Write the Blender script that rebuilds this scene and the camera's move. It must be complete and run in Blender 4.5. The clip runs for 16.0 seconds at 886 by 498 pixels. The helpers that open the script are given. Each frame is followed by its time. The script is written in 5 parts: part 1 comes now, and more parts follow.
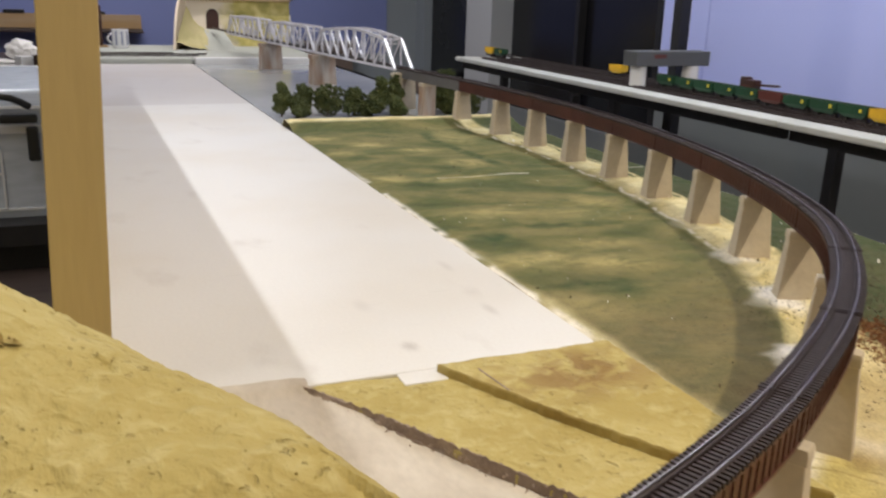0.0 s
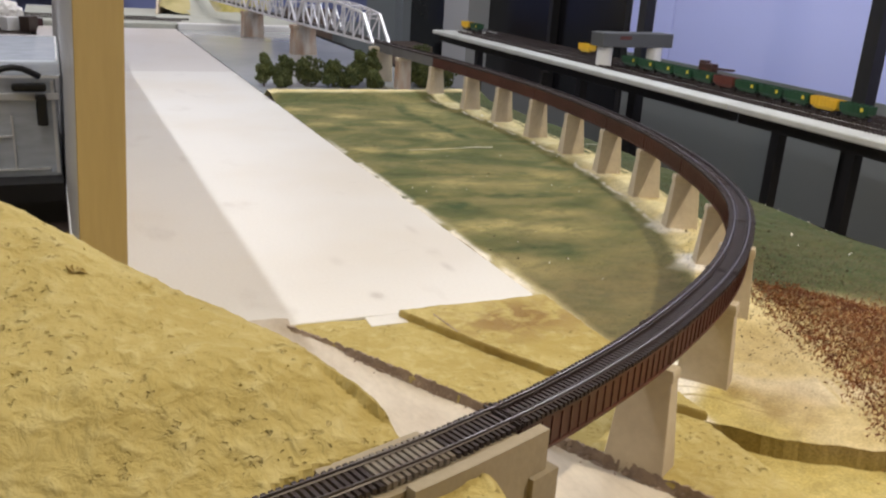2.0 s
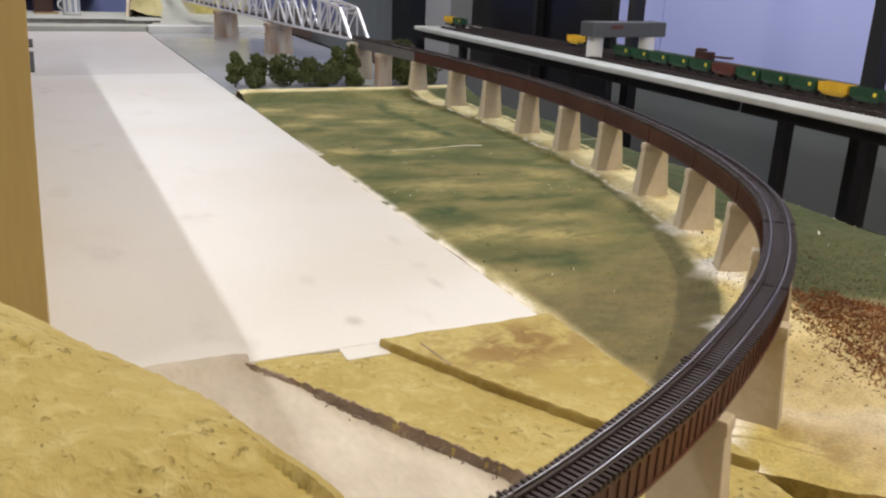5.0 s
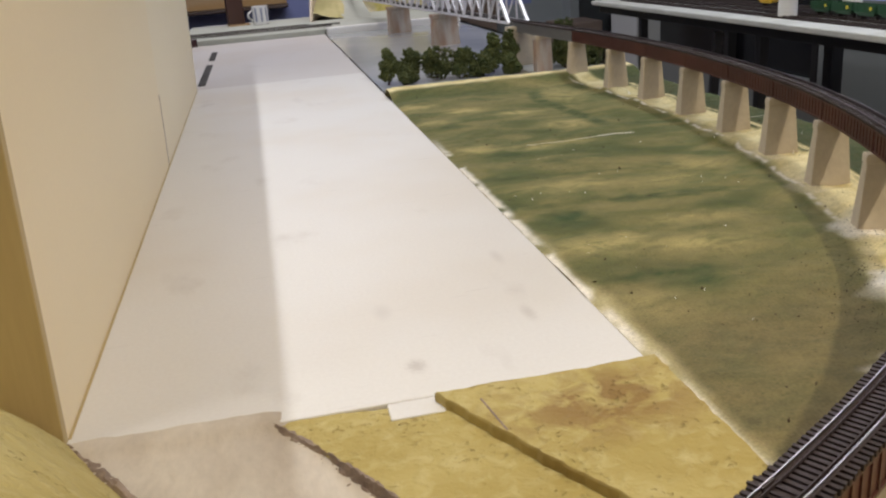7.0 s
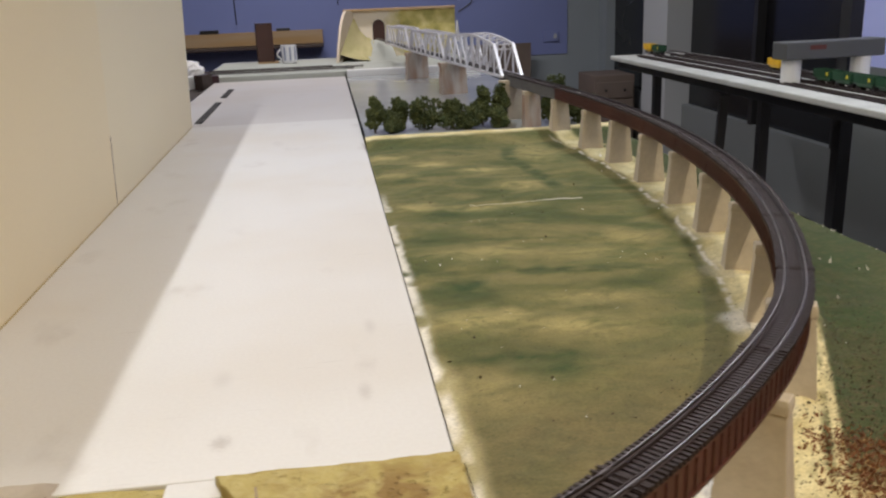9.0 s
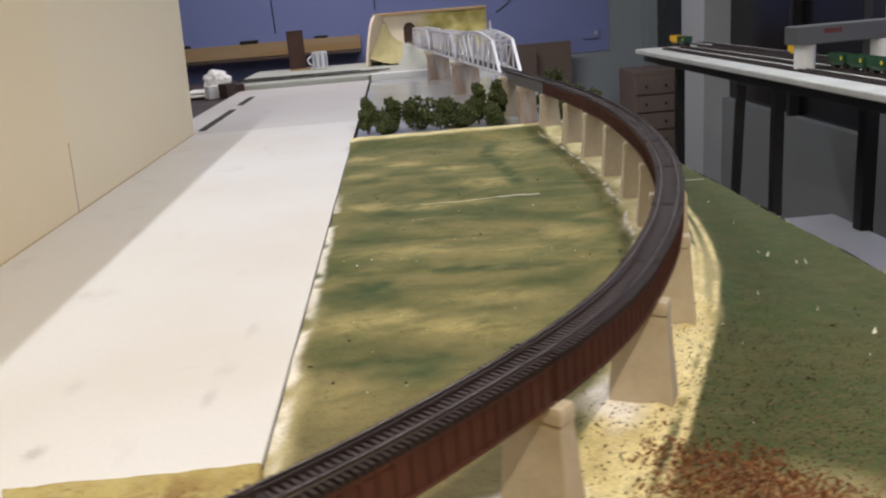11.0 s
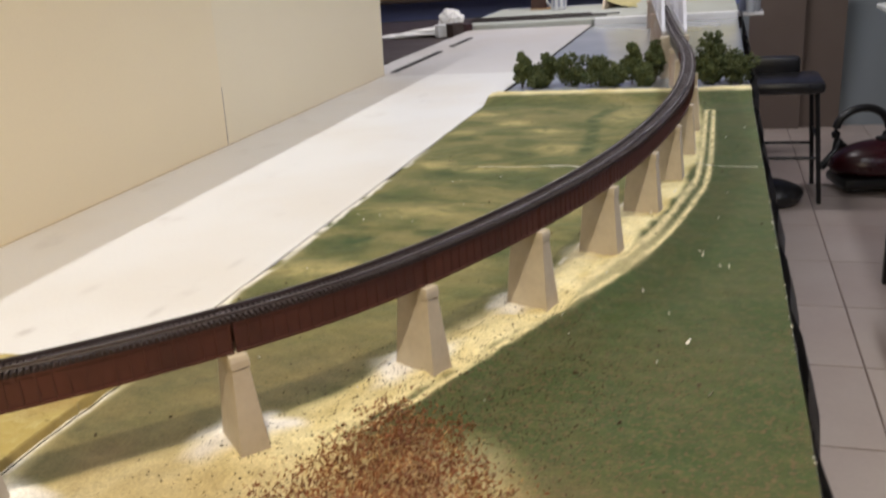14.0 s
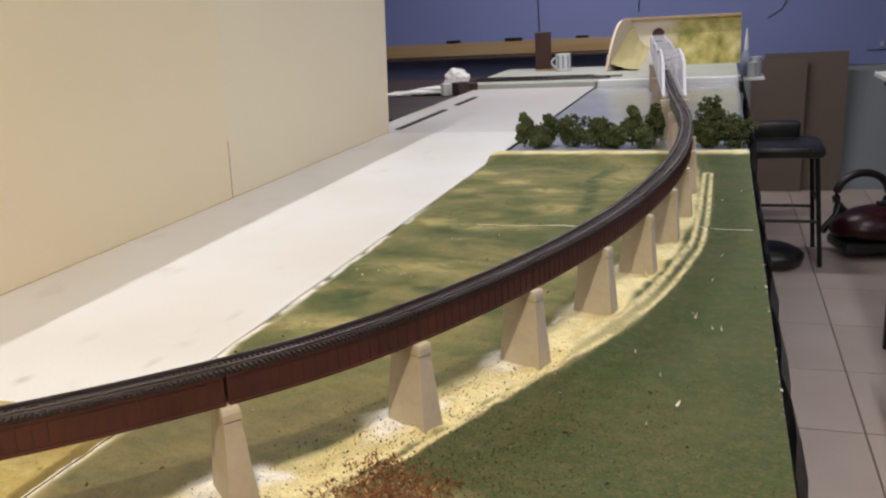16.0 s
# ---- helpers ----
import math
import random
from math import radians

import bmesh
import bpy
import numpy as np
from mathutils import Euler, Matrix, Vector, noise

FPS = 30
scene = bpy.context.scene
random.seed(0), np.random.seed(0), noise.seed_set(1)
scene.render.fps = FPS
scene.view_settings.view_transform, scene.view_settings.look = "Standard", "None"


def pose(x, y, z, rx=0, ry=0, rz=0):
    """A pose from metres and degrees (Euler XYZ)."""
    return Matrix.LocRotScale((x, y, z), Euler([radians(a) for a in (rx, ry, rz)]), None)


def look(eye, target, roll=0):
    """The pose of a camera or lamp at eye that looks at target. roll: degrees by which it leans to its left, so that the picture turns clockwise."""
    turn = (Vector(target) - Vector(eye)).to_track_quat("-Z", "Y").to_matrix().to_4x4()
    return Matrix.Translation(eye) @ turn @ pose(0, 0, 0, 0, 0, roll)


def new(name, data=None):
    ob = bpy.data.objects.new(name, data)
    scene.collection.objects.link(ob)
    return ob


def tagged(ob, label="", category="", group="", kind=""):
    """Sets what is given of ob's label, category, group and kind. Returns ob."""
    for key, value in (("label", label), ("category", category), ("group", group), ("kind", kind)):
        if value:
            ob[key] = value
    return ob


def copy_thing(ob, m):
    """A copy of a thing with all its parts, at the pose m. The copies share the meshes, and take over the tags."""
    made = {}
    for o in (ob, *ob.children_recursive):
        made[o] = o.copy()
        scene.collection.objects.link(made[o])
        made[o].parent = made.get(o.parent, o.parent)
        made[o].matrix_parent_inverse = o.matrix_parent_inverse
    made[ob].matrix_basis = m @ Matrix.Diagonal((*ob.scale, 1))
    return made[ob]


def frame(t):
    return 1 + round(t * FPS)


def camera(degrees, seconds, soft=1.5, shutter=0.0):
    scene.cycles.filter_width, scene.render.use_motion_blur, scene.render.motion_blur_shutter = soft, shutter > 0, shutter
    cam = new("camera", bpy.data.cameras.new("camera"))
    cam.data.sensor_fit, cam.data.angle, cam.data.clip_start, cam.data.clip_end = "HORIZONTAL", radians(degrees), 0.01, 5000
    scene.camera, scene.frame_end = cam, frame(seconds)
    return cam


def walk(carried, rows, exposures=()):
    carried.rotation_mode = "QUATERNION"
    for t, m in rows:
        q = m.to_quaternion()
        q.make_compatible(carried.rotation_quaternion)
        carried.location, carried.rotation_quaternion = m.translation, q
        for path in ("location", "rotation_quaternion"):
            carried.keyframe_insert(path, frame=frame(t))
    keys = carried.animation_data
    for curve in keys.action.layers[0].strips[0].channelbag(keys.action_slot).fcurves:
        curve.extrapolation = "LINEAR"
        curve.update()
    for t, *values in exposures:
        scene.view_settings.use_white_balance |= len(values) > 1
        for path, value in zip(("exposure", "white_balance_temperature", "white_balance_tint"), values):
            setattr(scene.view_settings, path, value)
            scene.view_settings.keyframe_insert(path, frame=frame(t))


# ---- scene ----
cam = camera(54.5, 16.0, soft=2.2, shutter=0.5)
PATH = [
    (0, (0.174, 0.129, 0.348), (0.918, 1.896, -0.224), 1.8),
    (0.5, (0.165, 0.096, 0.346), (0.959, 1.826, -0.269), 2.5),
    (1, (0.144, 0.044, 0.367), (0.917, 1.771, -0.28), 2.2),
    (1.5, (0.132, 0.009, 0.379), (0.925, 1.723, -0.278), 3.3),
    (2, (0.13, -0.015, 0.389), (0.919, 1.708, -0.25), 3.7),
    (2.5, (0.13, -0.02, 0.39), (0.943, 1.71, -0.197), 4.4),
    (3, (0.135, -0.019, 0.388), (0.936, 1.717, -0.2), 4.5),
    (5.3, (0.195, 0.147, 0.351), (0.993, 1.863, -0.294), 1.8),
    (5.5, (0.194, 0.165, 0.349), (0.938, 1.901, -0.307), 1.5),
    (6, (0.227, 0.2, 0.345), (0.85, 1.988, -0.299), 0.3),
    (6.5, (0.311, 0.217, 0.339), (0.758, 2.049, -0.329), -3.3),
    (7, (0.371, 0.221, 0.345), (0.711, 2.075, -0.321), -4.7),
    (7.5, (0.369, 0.232, 0.344), (0.695, 2.087, -0.327), -4.1),
    (8, (0.415, 0.224, 0.353), (0.786, 2.089, -0.268), -3.0),
    (8.2, (0.449, 0.222, 0.357), (0.792, 2.102, -0.231), -3.0),
    (10.3, (0.694, 0.249, 0.337), (0.834, 2.164, -0.224), -3.5),
    (10.5, (0.703, 0.253, 0.328), (0.822, 2.174, -0.216), -4.2),
    (11, (0.78, 0.253, 0.323), (0.85, 2.173, -0.23), -4.7),
    (11.5, (0.881, 0.247, 0.321), (0.8, 2.165, -0.243), -4.0),
    (12, (0.934, 0.25, 0.317), (0.792, 2.144, -0.309), -4.3),
    (12.5, (1.056, 0.241, 0.315), (0.667, 2.079, -0.371), -3.7),
    (13, (1.088, 0.214, 0.333), (0.633, 2.018, -0.402), -4.8),
    (13.5, (1.147, 0.194, 0.348), (0.583, 1.982, -0.347), -4.6),
    (14, (1.212, 0.178, 0.379), (0.615, 1.97, -0.278), -4.5),
    (14.5, (1.229, 0.155, 0.404), (0.643, 1.995, -0.118), -4.3),
    (15, (1.231, 0.152, 0.402), (0.631, 1.993, -0.099), -4.2),
    (15.5, (1.229, 0.162, 0.392), (0.623, 2.001, -0.112), -3.7),
    (16, (1.225, 0.168, 0.386), (0.616, 1.997, -0.15), -3.3),
]
walk(cam, [(t, look(eye, target, roll)) for t, eye, target, roll in PATH], [(0, 0.05), (3, 0.05), (5.3, 0.05), (6.5, -0.15), (8.2, -0.15), (10.3, -0.12), (11.2, 0.0), (12.5, 0.12), (16, 0.06)])

# ---------------- world, lamps, exposure ----------------
world = bpy.data.worlds.new("world")
scene.world = world
world.use_nodes = True
world.node_tree.nodes["Background"].inputs[0].default_value = (0.55, 0.62, 0.8, 1)
world.node_tree.nodes["Background"].inputs[1].default_value = 0.08
scene.view_settings.exposure = 0.0

FLOOR, CEIL = -0.9, 1.65


def lamp(name, place, size_x, size_y, watts, colour, target=None):
    data = bpy.data.lights.new(name, "AREA")
    data.shape, data.size, data.size_y = "RECTANGLE", size_x, size_y
    data.energy, data.color = watts, colour
    ob = new(name, data)
    ob.matrix_world = look(place, target or (place[0], place[1] + 0.001, place[2] - 1))
    return ob


WARM = (1.0, 0.865, 0.65)
lamp("ceiling_tube_light", (-0.09, 1.85, 1.57), 0.018, 2.4, 20.5, (0.93, 0.945, 0.98))
lamp("ceiling_spot_light", (1.22, -0.12, 1.57), 0.035, 0.035, 25.5, WARM)
lamp("ceiling_left_light", (-1.3, 0.42, 1.57), 0.07, 0.07, 8, (1.0, 0.95, 0.86))
# unseen fill lamp, added to brighten and warm the partition and near boards
lamp("side_fill_light", (0.9, 0.5, 1.6), 0.6, 0.1, 4, (1.0, 0.85, 0.62))
lamp("ceiling_shelf_light", (1.75, 2.3, 1.6), 0.12, 1.6, 20, (0.90, 0.925, 0.96))
# unseen fill lamp, added to lift the far wall and truss
lamp("far_fill_light", (0.5, 4.8, 1.6), 1.6, 0.12, 31, (0.95, 0.905, 0.92))

# ---------------- materials ----------------


def base_material(name, colour, rough=0.6, metal=0.0, scale=40.0, vary=0.18, bump=0.1, stretch=(1, 1, 1), second=None, fine=None, spec=0.5, depth=0.002):
    """Paint with grain and stains: two noise scales on the colour, roughness and relief."""
    m = bpy.data.materials.new(name)
    m.use_nodes = True
    nt = m.node_tree
    n, l = nt.nodes, nt.links
    b = n["Principled BSDF"]
    b.inputs["Metallic"].default_value = metal
    b.inputs["Specular IOR Level"].default_value = spec
    co = n.new("ShaderNodeTexCoord")
    mp = n.new("ShaderNodeMapping")
    mp.inputs["Scale"].default_value = stretch
    l.new(co.outputs["Object"], mp.inputs["Vector"])
    n1, n2 = n.new("ShaderNodeTexNoise"), n.new("ShaderNodeTexNoise")
    n1.inputs["Scale"].default_value, n1.inputs["Detail"].default_value = scale * 0.15, 4
    n2.inputs["Scale"].default_value, n2.inputs["Detail"].default_value = fine or scale * 1.6, 5
    for q in (n1, n2):
        l.new(mp.outputs[0], q.inputs["Vector"])
    info = n.new("ShaderNodeObjectInfo")
    second = second or tuple(c * (1 - vary) * (1 - vary * 0.3 * i) for i, c in enumerate(colour))
    r1 = n.new("ShaderNodeMapRange")
    r1.inputs["From Min"].default_value, r1.inputs["From Max"].default_value = 0.3, 0.7
    l.new(n1.outputs["Fac"], r1.inputs["Value"])
    mx = n.new("ShaderNodeMix")
    mx.data_type = "RGBA"
    mx.inputs["A"].default_value, mx.inputs["B"].default_value = (*colour, 1), (*second, 1)
    l.new(r1.outputs[0], mx.inputs["Factor"])
    hs = n.new("ShaderNodeHueSaturation")
    v = n.new("ShaderNodeMath")
    v.operation = "MULTIPLY_ADD"
    v.inputs[1].default_value, v.inputs[2].default_value = vary * 1.1, 1 - vary * 0.55
    l.new(n2.outputs["Fac"], v.inputs[0])
    v2 = n.new("ShaderNodeMath")
    v2.operation = "MULTIPLY_ADD"
    v2.inputs[1].default_value = vary * 0.5
    l.new(info.outputs["Random"], v2.inputs[0])
    l.new(v.outputs[0], v2.inputs[2])
    l.new(v2.outputs[0], hs.inputs["Value"])
    l.new(mx.outputs["Result"], hs.inputs["Color"])
    l.new(hs.outputs[0], b.inputs["Base Color"])
    rr = n.new("ShaderNodeMapRange")
    rr.inputs["To Min"].default_value, rr.inputs["To Max"].default_value = max(0.02, rough - 0.12), min(1, rough + 0.12)
    l.new(n1.outputs["Fac"], rr.inputs["Value"])
    l.new(rr.outputs[0], b.inputs["Roughness"])
    if bump:
        bp = n.new("ShaderNodeBump")
        bp.inputs["Strength"].default_value, bp.inputs["Distance"].default_value = bump, depth
        l.new(n2.outputs["Fac"], bp.inputs["Height"])
        l.new(bp.outputs[0], b.inputs["Normal"])
    return m


M = dict(
    concrete=base_material("cast_concrete", (0.55, 0.48, 0.37), 0.8, scale=90, vary=0.2, bump=0.3, second=(0.43, 0.36, 0.27)),
    # copy of the concrete for the abutment, its shade put into the colour
    shaded_concrete=base_material("shaded_concrete_copy", (0.31, 0.265, 0.19), 0.8, scale=90, vary=0.2, bump=0.3, second=(0.29, 0.24, 0.17)),
    rusty_concrete=base_material("rust_stained_concrete", (0.46, 0.43, 0.38), 0.8, scale=220, vary=0.25, bump=0.25, stretch=(1, 1, 0.25), second=(0.33, 0.20, 0.13)),
    girder=base_material("red_brown_girder_paint", (0.095, 0.032, 0.024), 0.45, scale=80, vary=0.3, bump=0.12, second=(0.055, 0.022, 0.018)),
    grey_girder=base_material("grey_girder_paint", (0.15, 0.15, 0.16), 0.5, scale=80, vary=0.2, bump=0.12),
    tie=base_material("dark_brown_tie", (0.036, 0.024, 0.026), 0.62, scale=200, vary=0.4, bump=0.3),
    grey_tie=base_material("weathered_grey_tie", (0.20, 0.18, 0.16), 0.7, scale=200, vary=0.4, bump=0.3),
    rail=base_material("dull_rail_steel", (0.055, 0.042, 0.04), 0.45, 0.2, scale=100, vary=0.3, bump=0.05),
    rail_head=base_material("bright_rail_head", (0.30, 0.275, 0.28), 0.38, 1.0, scale=100, vary=0.15, bump=0.03),
    truss=base_material("silver_truss_paint", (0.74, 0.74, 0.80), 0.35, 0.2, scale=90, vary=0.15, bump=0.06),
    panel=base_material("cream_hardboard", (0.82, 0.71, 0.49), 0.55, scale=7, vary=0.05, bump=0.03, fine=220),
    panel_far=base_material("pale_hardboard", (0.82, 0.73, 0.53), 0.55, scale=7, vary=0.05, bump=0.03, fine=220),
    panel_edge=base_material("raw_pine_edge", (0.47, 0.365, 0.185), 0.6, scale=30, vary=0.12, bump=0.1, stretch=(5, 5, 0.5), second=(0.42, 0.32, 0.15)),
    water=base_material("painted_grey_river", (0.34, 0.36, 0.37), 0.16, scale=10, vary=0.15, bump=0.05, second=(0.42, 0.43, 0.43)),
    foam_dark=base_material("cut_foam_edge", (0.42, 0.33, 0.12), 0.9, scale=90, vary=0.3, bump=0.6),
    stream=base_material("plaster_stream_bed", (0.62, 0.56, 0.475), 0.6, scale=110, vary=0.25, bump=0.6, stretch=(1, 0.5, 1), second=(0.45, 0.385, 0.31)),
    mud=base_material("grey_brown_bank", (0.17, 0.125, 0.105), 0.9, scale=160, vary=0.45, bump=0.8, second=(0.34, 0.26, 0.20)),
    slot=base_material("black_slot", (0.02, 0.018, 0.017), 0.8, scale=60, vary=0.3),
    black_fascia=base_material("black_fascia_board", (0.018, 0.017, 0.018), 0.5, scale=40, vary=0.3, bump=0.1),
    timber=base_material("pine_timber", (0.38, 0.27, 0.16), 0.6, scale=30, vary=0.2, bump=0.2, stretch=(0.4, 5, 5), second=(0.36, 0.22, 0.09)),
    dark_timber=base_material("dark_desk_timber", (0.045, 0.03, 0.025), 0.5, scale=30, vary=0.3, bump=0.1, stretch=(0.4, 5, 5)),
    blue_wall=base_material("blue_wall_paint", (0.19, 0.23, 0.47), 0.7, scale=6, vary=0.06, bump=0.04, fine=200),
    grey_wall=base_material("grey_green_wall_paint", (0.27, 0.31, 0.34), 0.7, scale=6, vary=0.07, bump=0.04, fine=200),
    dado=base_material("dark_grey_dado_paint", (0.17, 0.185, 0.19), 0.55, scale=6, vary=0.08, bump=0.04, fine=200),
    pillar_paint=base_material("light_grey_pillar_paint", (0.42, 0.44, 0.46), 0.7, scale=6, vary=0.06, bump=0.04, fine=200),
    dark_wall=base_material("dark_grey_wall", (0.10, 0.105, 0.11), 0.7, scale=8, vary=0.1, bump=0.04, fine=200),
    lilac=base_material("pale_lilac_screen", (0.50, 0.555, 0.98), 0.55, scale=4, vary=0.04, bump=0.02, fine=200),
    black=base_material("black_steel", (0.012, 0.012, 0.014), 0.45, scale=40, vary=0.3, bump=0.05),
    night=base_material("dark_night_glass", (0.006, 0.006, 0.008), 0.25, scale=6, vary=0.2, bump=0.0),
    tile=base_material("beige_floor_tile", (0.56, 0.48, 0.43), 0.35, scale=14, vary=0.10, bump=0.04, fine=90, second=(0.49, 0.40, 0.36)),
    grout=base_material("dark_grout", (0.24, 0.19, 0.175), 0.9, scale=90, vary=0.3),
    ceiling=base_material("white_ceiling_paint", (0.72, 0.71, 0.69), 0.8, scale=10, vary=0.05),
    shelf=base_material("white_shelf_top", (0.62, 0.63, 0.60), 0.6, scale=60, vary=0.15, bump=0.15, second=(0.48, 0.49, 0.46)),
    green_car=base_material("green_wagon_paint", (0.015, 0.068, 0.030), 0.5, scale=90, vary=0.2),
    yellow_car=base_material("yellow_wagon_paint", (0.75, 0.47, 0.03), 0.5, scale=90, vary=0.2),
    red_car=base_material("brown_red_wagon_paint", (0.12, 0.030, 0.022), 0.5, scale=90, vary=0.2),
    yellow_mark=base_material("yellow_marking", (0.75, 0.62, 0.05), 0.5, scale=90, vary=0.1),
    white=base_material("white_plastic", (0.78, 0.78, 0.78), 0.4, scale=40, vary=0.06),
    cream=base_material("cream_backdrop_paint", (0.68, 0.58, 0.45), 0.75, scale=20, vary=0.08),
    olive=base_material("olive_backdrop_paint", (0.47, 0.41, 0.21), 0.8, scale=50, vary=0.2, bump=0.3, second=(0.38, 0.34, 0.15)),
    backgrey=base_material("grey_ramp_paint", (0.40, 0.42, 0.38), 0.8, scale=40, vary=0.12),
    foliage=base_material("dark_green_foliage", (0.088, 0.098, 0.028), 0.9, scale=300, vary=0.5, bump=0.3, second=(0.030, 0.046, 0.014)),
    bark=base_material("grey_brown_bark", (0.07, 0.05, 0.035), 0.9, scale=300, vary=0.4, bump=0.4),
    plastic_black=base_material("black_plastic", (0.014, 0.014, 0.015), 0.35, scale=60, vary=0.2),
    vinyl=base_material("black_vinyl", (0.016, 0.016, 0.018), 0.32, scale=160, vary=0.2, bump=0.15),
    red_plastic=base_material("dark_red_plastic", (0.032, 0.004, 0.006), 0.3, scale=30, vary=0.1),
    brown_board=base_material("brown_hardboard", (0.165, 0.128, 0.108), 0.7, scale=12, vary=0.12, fine=200),
    can_brown=base_material("dark_red_brown_tin", (0.055, 0.022, 0.016), 0.4, scale=60, vary=0.25),
    china=base_material("white_glazed_china", (0.74, 0.74, 0.76), 0.18, scale=40, vary=0.04, bump=0.0),
    blue_stripe=base_material("blue_grey_glaze", (0.30, 0.33, 0.45), 0.2, scale=40, vary=0.05, bump=0.0),
    paper=base_material("white_paper", (0.75, 0.74, 0.72), 0.8, scale=20, vary=0.06),
    wood_chip=base_material("red_brown_wood_chip", (0.28, 0.110, 0.040), 0.75, scale=400, vary=0.6, second=(0.12, 0.042, 0.02)),
    pale_chip=base_material("tan_wood_chip", (0.64, 0.44, 0.20), 0.8, scale=400, vary=0.4),
    speck=base_material("dark_brown_crumbs", (0.06, 0.04, 0.025), 0.9, scale=400, vary=0.5),
    lint=base_material("white_lint", (0.75, 0.73, 0.68), 0.9, scale=200, vary=0.1),
)


def clear_plastic():
    """Thin clouded plastic: part see-through, part glossy white haze."""
    m = bpy.data.materials.new("clouded_clear_plastic")
    m.use_nodes = True
    n, l = m.node_tree.nodes, m.node_tree.links
    b = n["Principled BSDF"]
    b.inputs["Base Color"].default_value = (0.80, 0.84, 0.90, 1)
    b.inputs["Roughness"].default_value = 0.2
    nz = n.new("ShaderNodeTexNoise")
    nz.inputs["Scale"].default_value, nz.inputs["Detail"].default_value = 14, 4
    r = n.new("ShaderNodeMapRange")
    r.inputs["To Min"].default_value, r.inputs["To Max"].default_value = 0.42, 0.74
    l.new(nz.outputs["Fac"], r.inputs["Value"])
    t, x = n.new("ShaderNodeBsdfTransparent"), n.new("ShaderNodeMixShader")
    l.new(r.outputs[0], x.inputs[0])
    l.new(t.outputs[0], x.inputs[1])
    l.new(b.outputs[0], x.inputs[2])
    l.new(x.outputs[0], n["Material Output"].inputs["Surface"])
    return m


M["clear"] = clear_plastic()


def foam_material(name, smudge=None):
    """Carved and plastered foam: pale yellow, scraped, with olive pits and crumbling relief."""
    m = bpy.data.materials.new(name)
    m.use_nodes = True
    nt = m.node_tree
    n, l = nt.nodes, nt.links
    b = n["Principled BSDF"]
    b.inputs["Roughness"].default_value = 0.88
    b.inputs["Specular IOR Level"].default_value = 0.25
    co = n.new("ShaderNodeTexCoord")

    def tex(scale, stretch=(1, 1, 1), detail=5, distortion=0.0, turn=0.0):
        mp = n.new("ShaderNodeMapping")
        mp.inputs["Scale"].default_value = stretch
        mp.inputs["Rotation"].default_value = (0, 0, turn)
        l.new(co.outputs["Object"], mp.inputs["Vector"])
        q = n.new("ShaderNodeTexNoise")
        q.inputs["Scale"].default_value, q.inputs["Detail"].default_value, q.inputs["Distortion"].default_value = scale, detail, distortion
        l.new(mp.outputs[0], q.inputs["Vector"])
        return q.outputs["Fac"]

    def rng(src, lo, hi, a=0.0, c=1.0):
        r = n.new("ShaderNodeMapRange")
        r.inputs["From Min"].default_value, r.inputs["From Max"].default_value = lo, hi
        r.inputs["To Min"].default_value, r.inputs["To Max"].default_value = a, c
        l.new(src, r.inputs["Value"])
        return r.outputs[0]

    def mix(fac, a, c):
        x = n.new("ShaderNodeMix")
        x.data_type = "RGBA"
        l.new(fac, x.inputs["Factor"])
        for sock, val in (("A", a), ("B", c)):
            if isinstance(val, tuple):
                x.inputs[sock].default_value = (*val, 1)
            else:
                l.new(val, x.inputs[sock])
        return x.outputs["Result"]

    def add(a, c, k):
        q = n.new("ShaderNodeMath")
        q.operation = "MULTIPLY_ADD"
        q.inputs[1].default_value = k
        l.new(c, q.inputs[0])
        l.new(a, q.inputs[2])
        return q.outputs[0]

    def times(a, c):
        q = n.new("ShaderNodeMath")
        q.operation = "MULTIPLY"
        l.new(a, q.inputs[0])
        l.new(c, q.inputs[1])
        return q.outputs[0]

    broad, lumps, fine = tex(8, detail=3), tex(34, detail=3, distortion=0.6), tex(150, detail=4)
    pits = times(rng(tex(170, (1, 1, 1.2), 2, 0.0), 0.62, 0.68), rng(tex(15, detail=3), 0.45, 0.58))
    specks = times(rng(tex(260, detail=2), 0.66, 0.71), rng(tex(21, detail=2), 0.45, 0.6))
    plaster = tex(70, (1, 1, 0.7), 7, 0.4)
    drips = rng(tex(42, (1, 1, 0.12), 3, 0.3), 0.58, 0.75)
    col = mix(rng(broad, 0.35, 0.65), (0.49, 0.40, 0.158), (0.405, 0.315, 0.105))
    col = mix(rng(plaster, 0.50, 0.70, 0, 0.55), col, (0.56, 0.48, 0.23))
    col = mix(rng(drips, 0, 1, 0, 0.25), col, (0.66, 0.58, 0.32))
    col = mix(rng(pits, 0, 1, 0, 0.5), col, (0.25, 0.18, 0.055))
    col = mix(rng(specks, 0, 1, 0, 0.35), col, (0.17, 0.12, 0.045))
    if smudge:
        g = n.new("ShaderNodeVectorMath")
        g.operation = "DISTANCE"
        mp = n.new("ShaderNodeMapping")
        mp.inputs["Scale"].default_value = (1, 1.6, 0)
        l.new(co.outputs["Object"], mp.inputs["Vector"])
        l.new(mp.outputs[0], g.inputs[0])
        g.inputs[1].default_value = (smudge[0], smudge[1] * 1.6, 0)
        s = n.new("ShaderNodeMath")
        s.operation = "MULTIPLY"
        l.new(rng(g.outputs["Value"], 0.115, 0.035), s.inputs[0])
        l.new(rng(tex(34, detail=6, distortion=0.6), 0.40, 0.56, 0, 0.85), s.inputs[1])
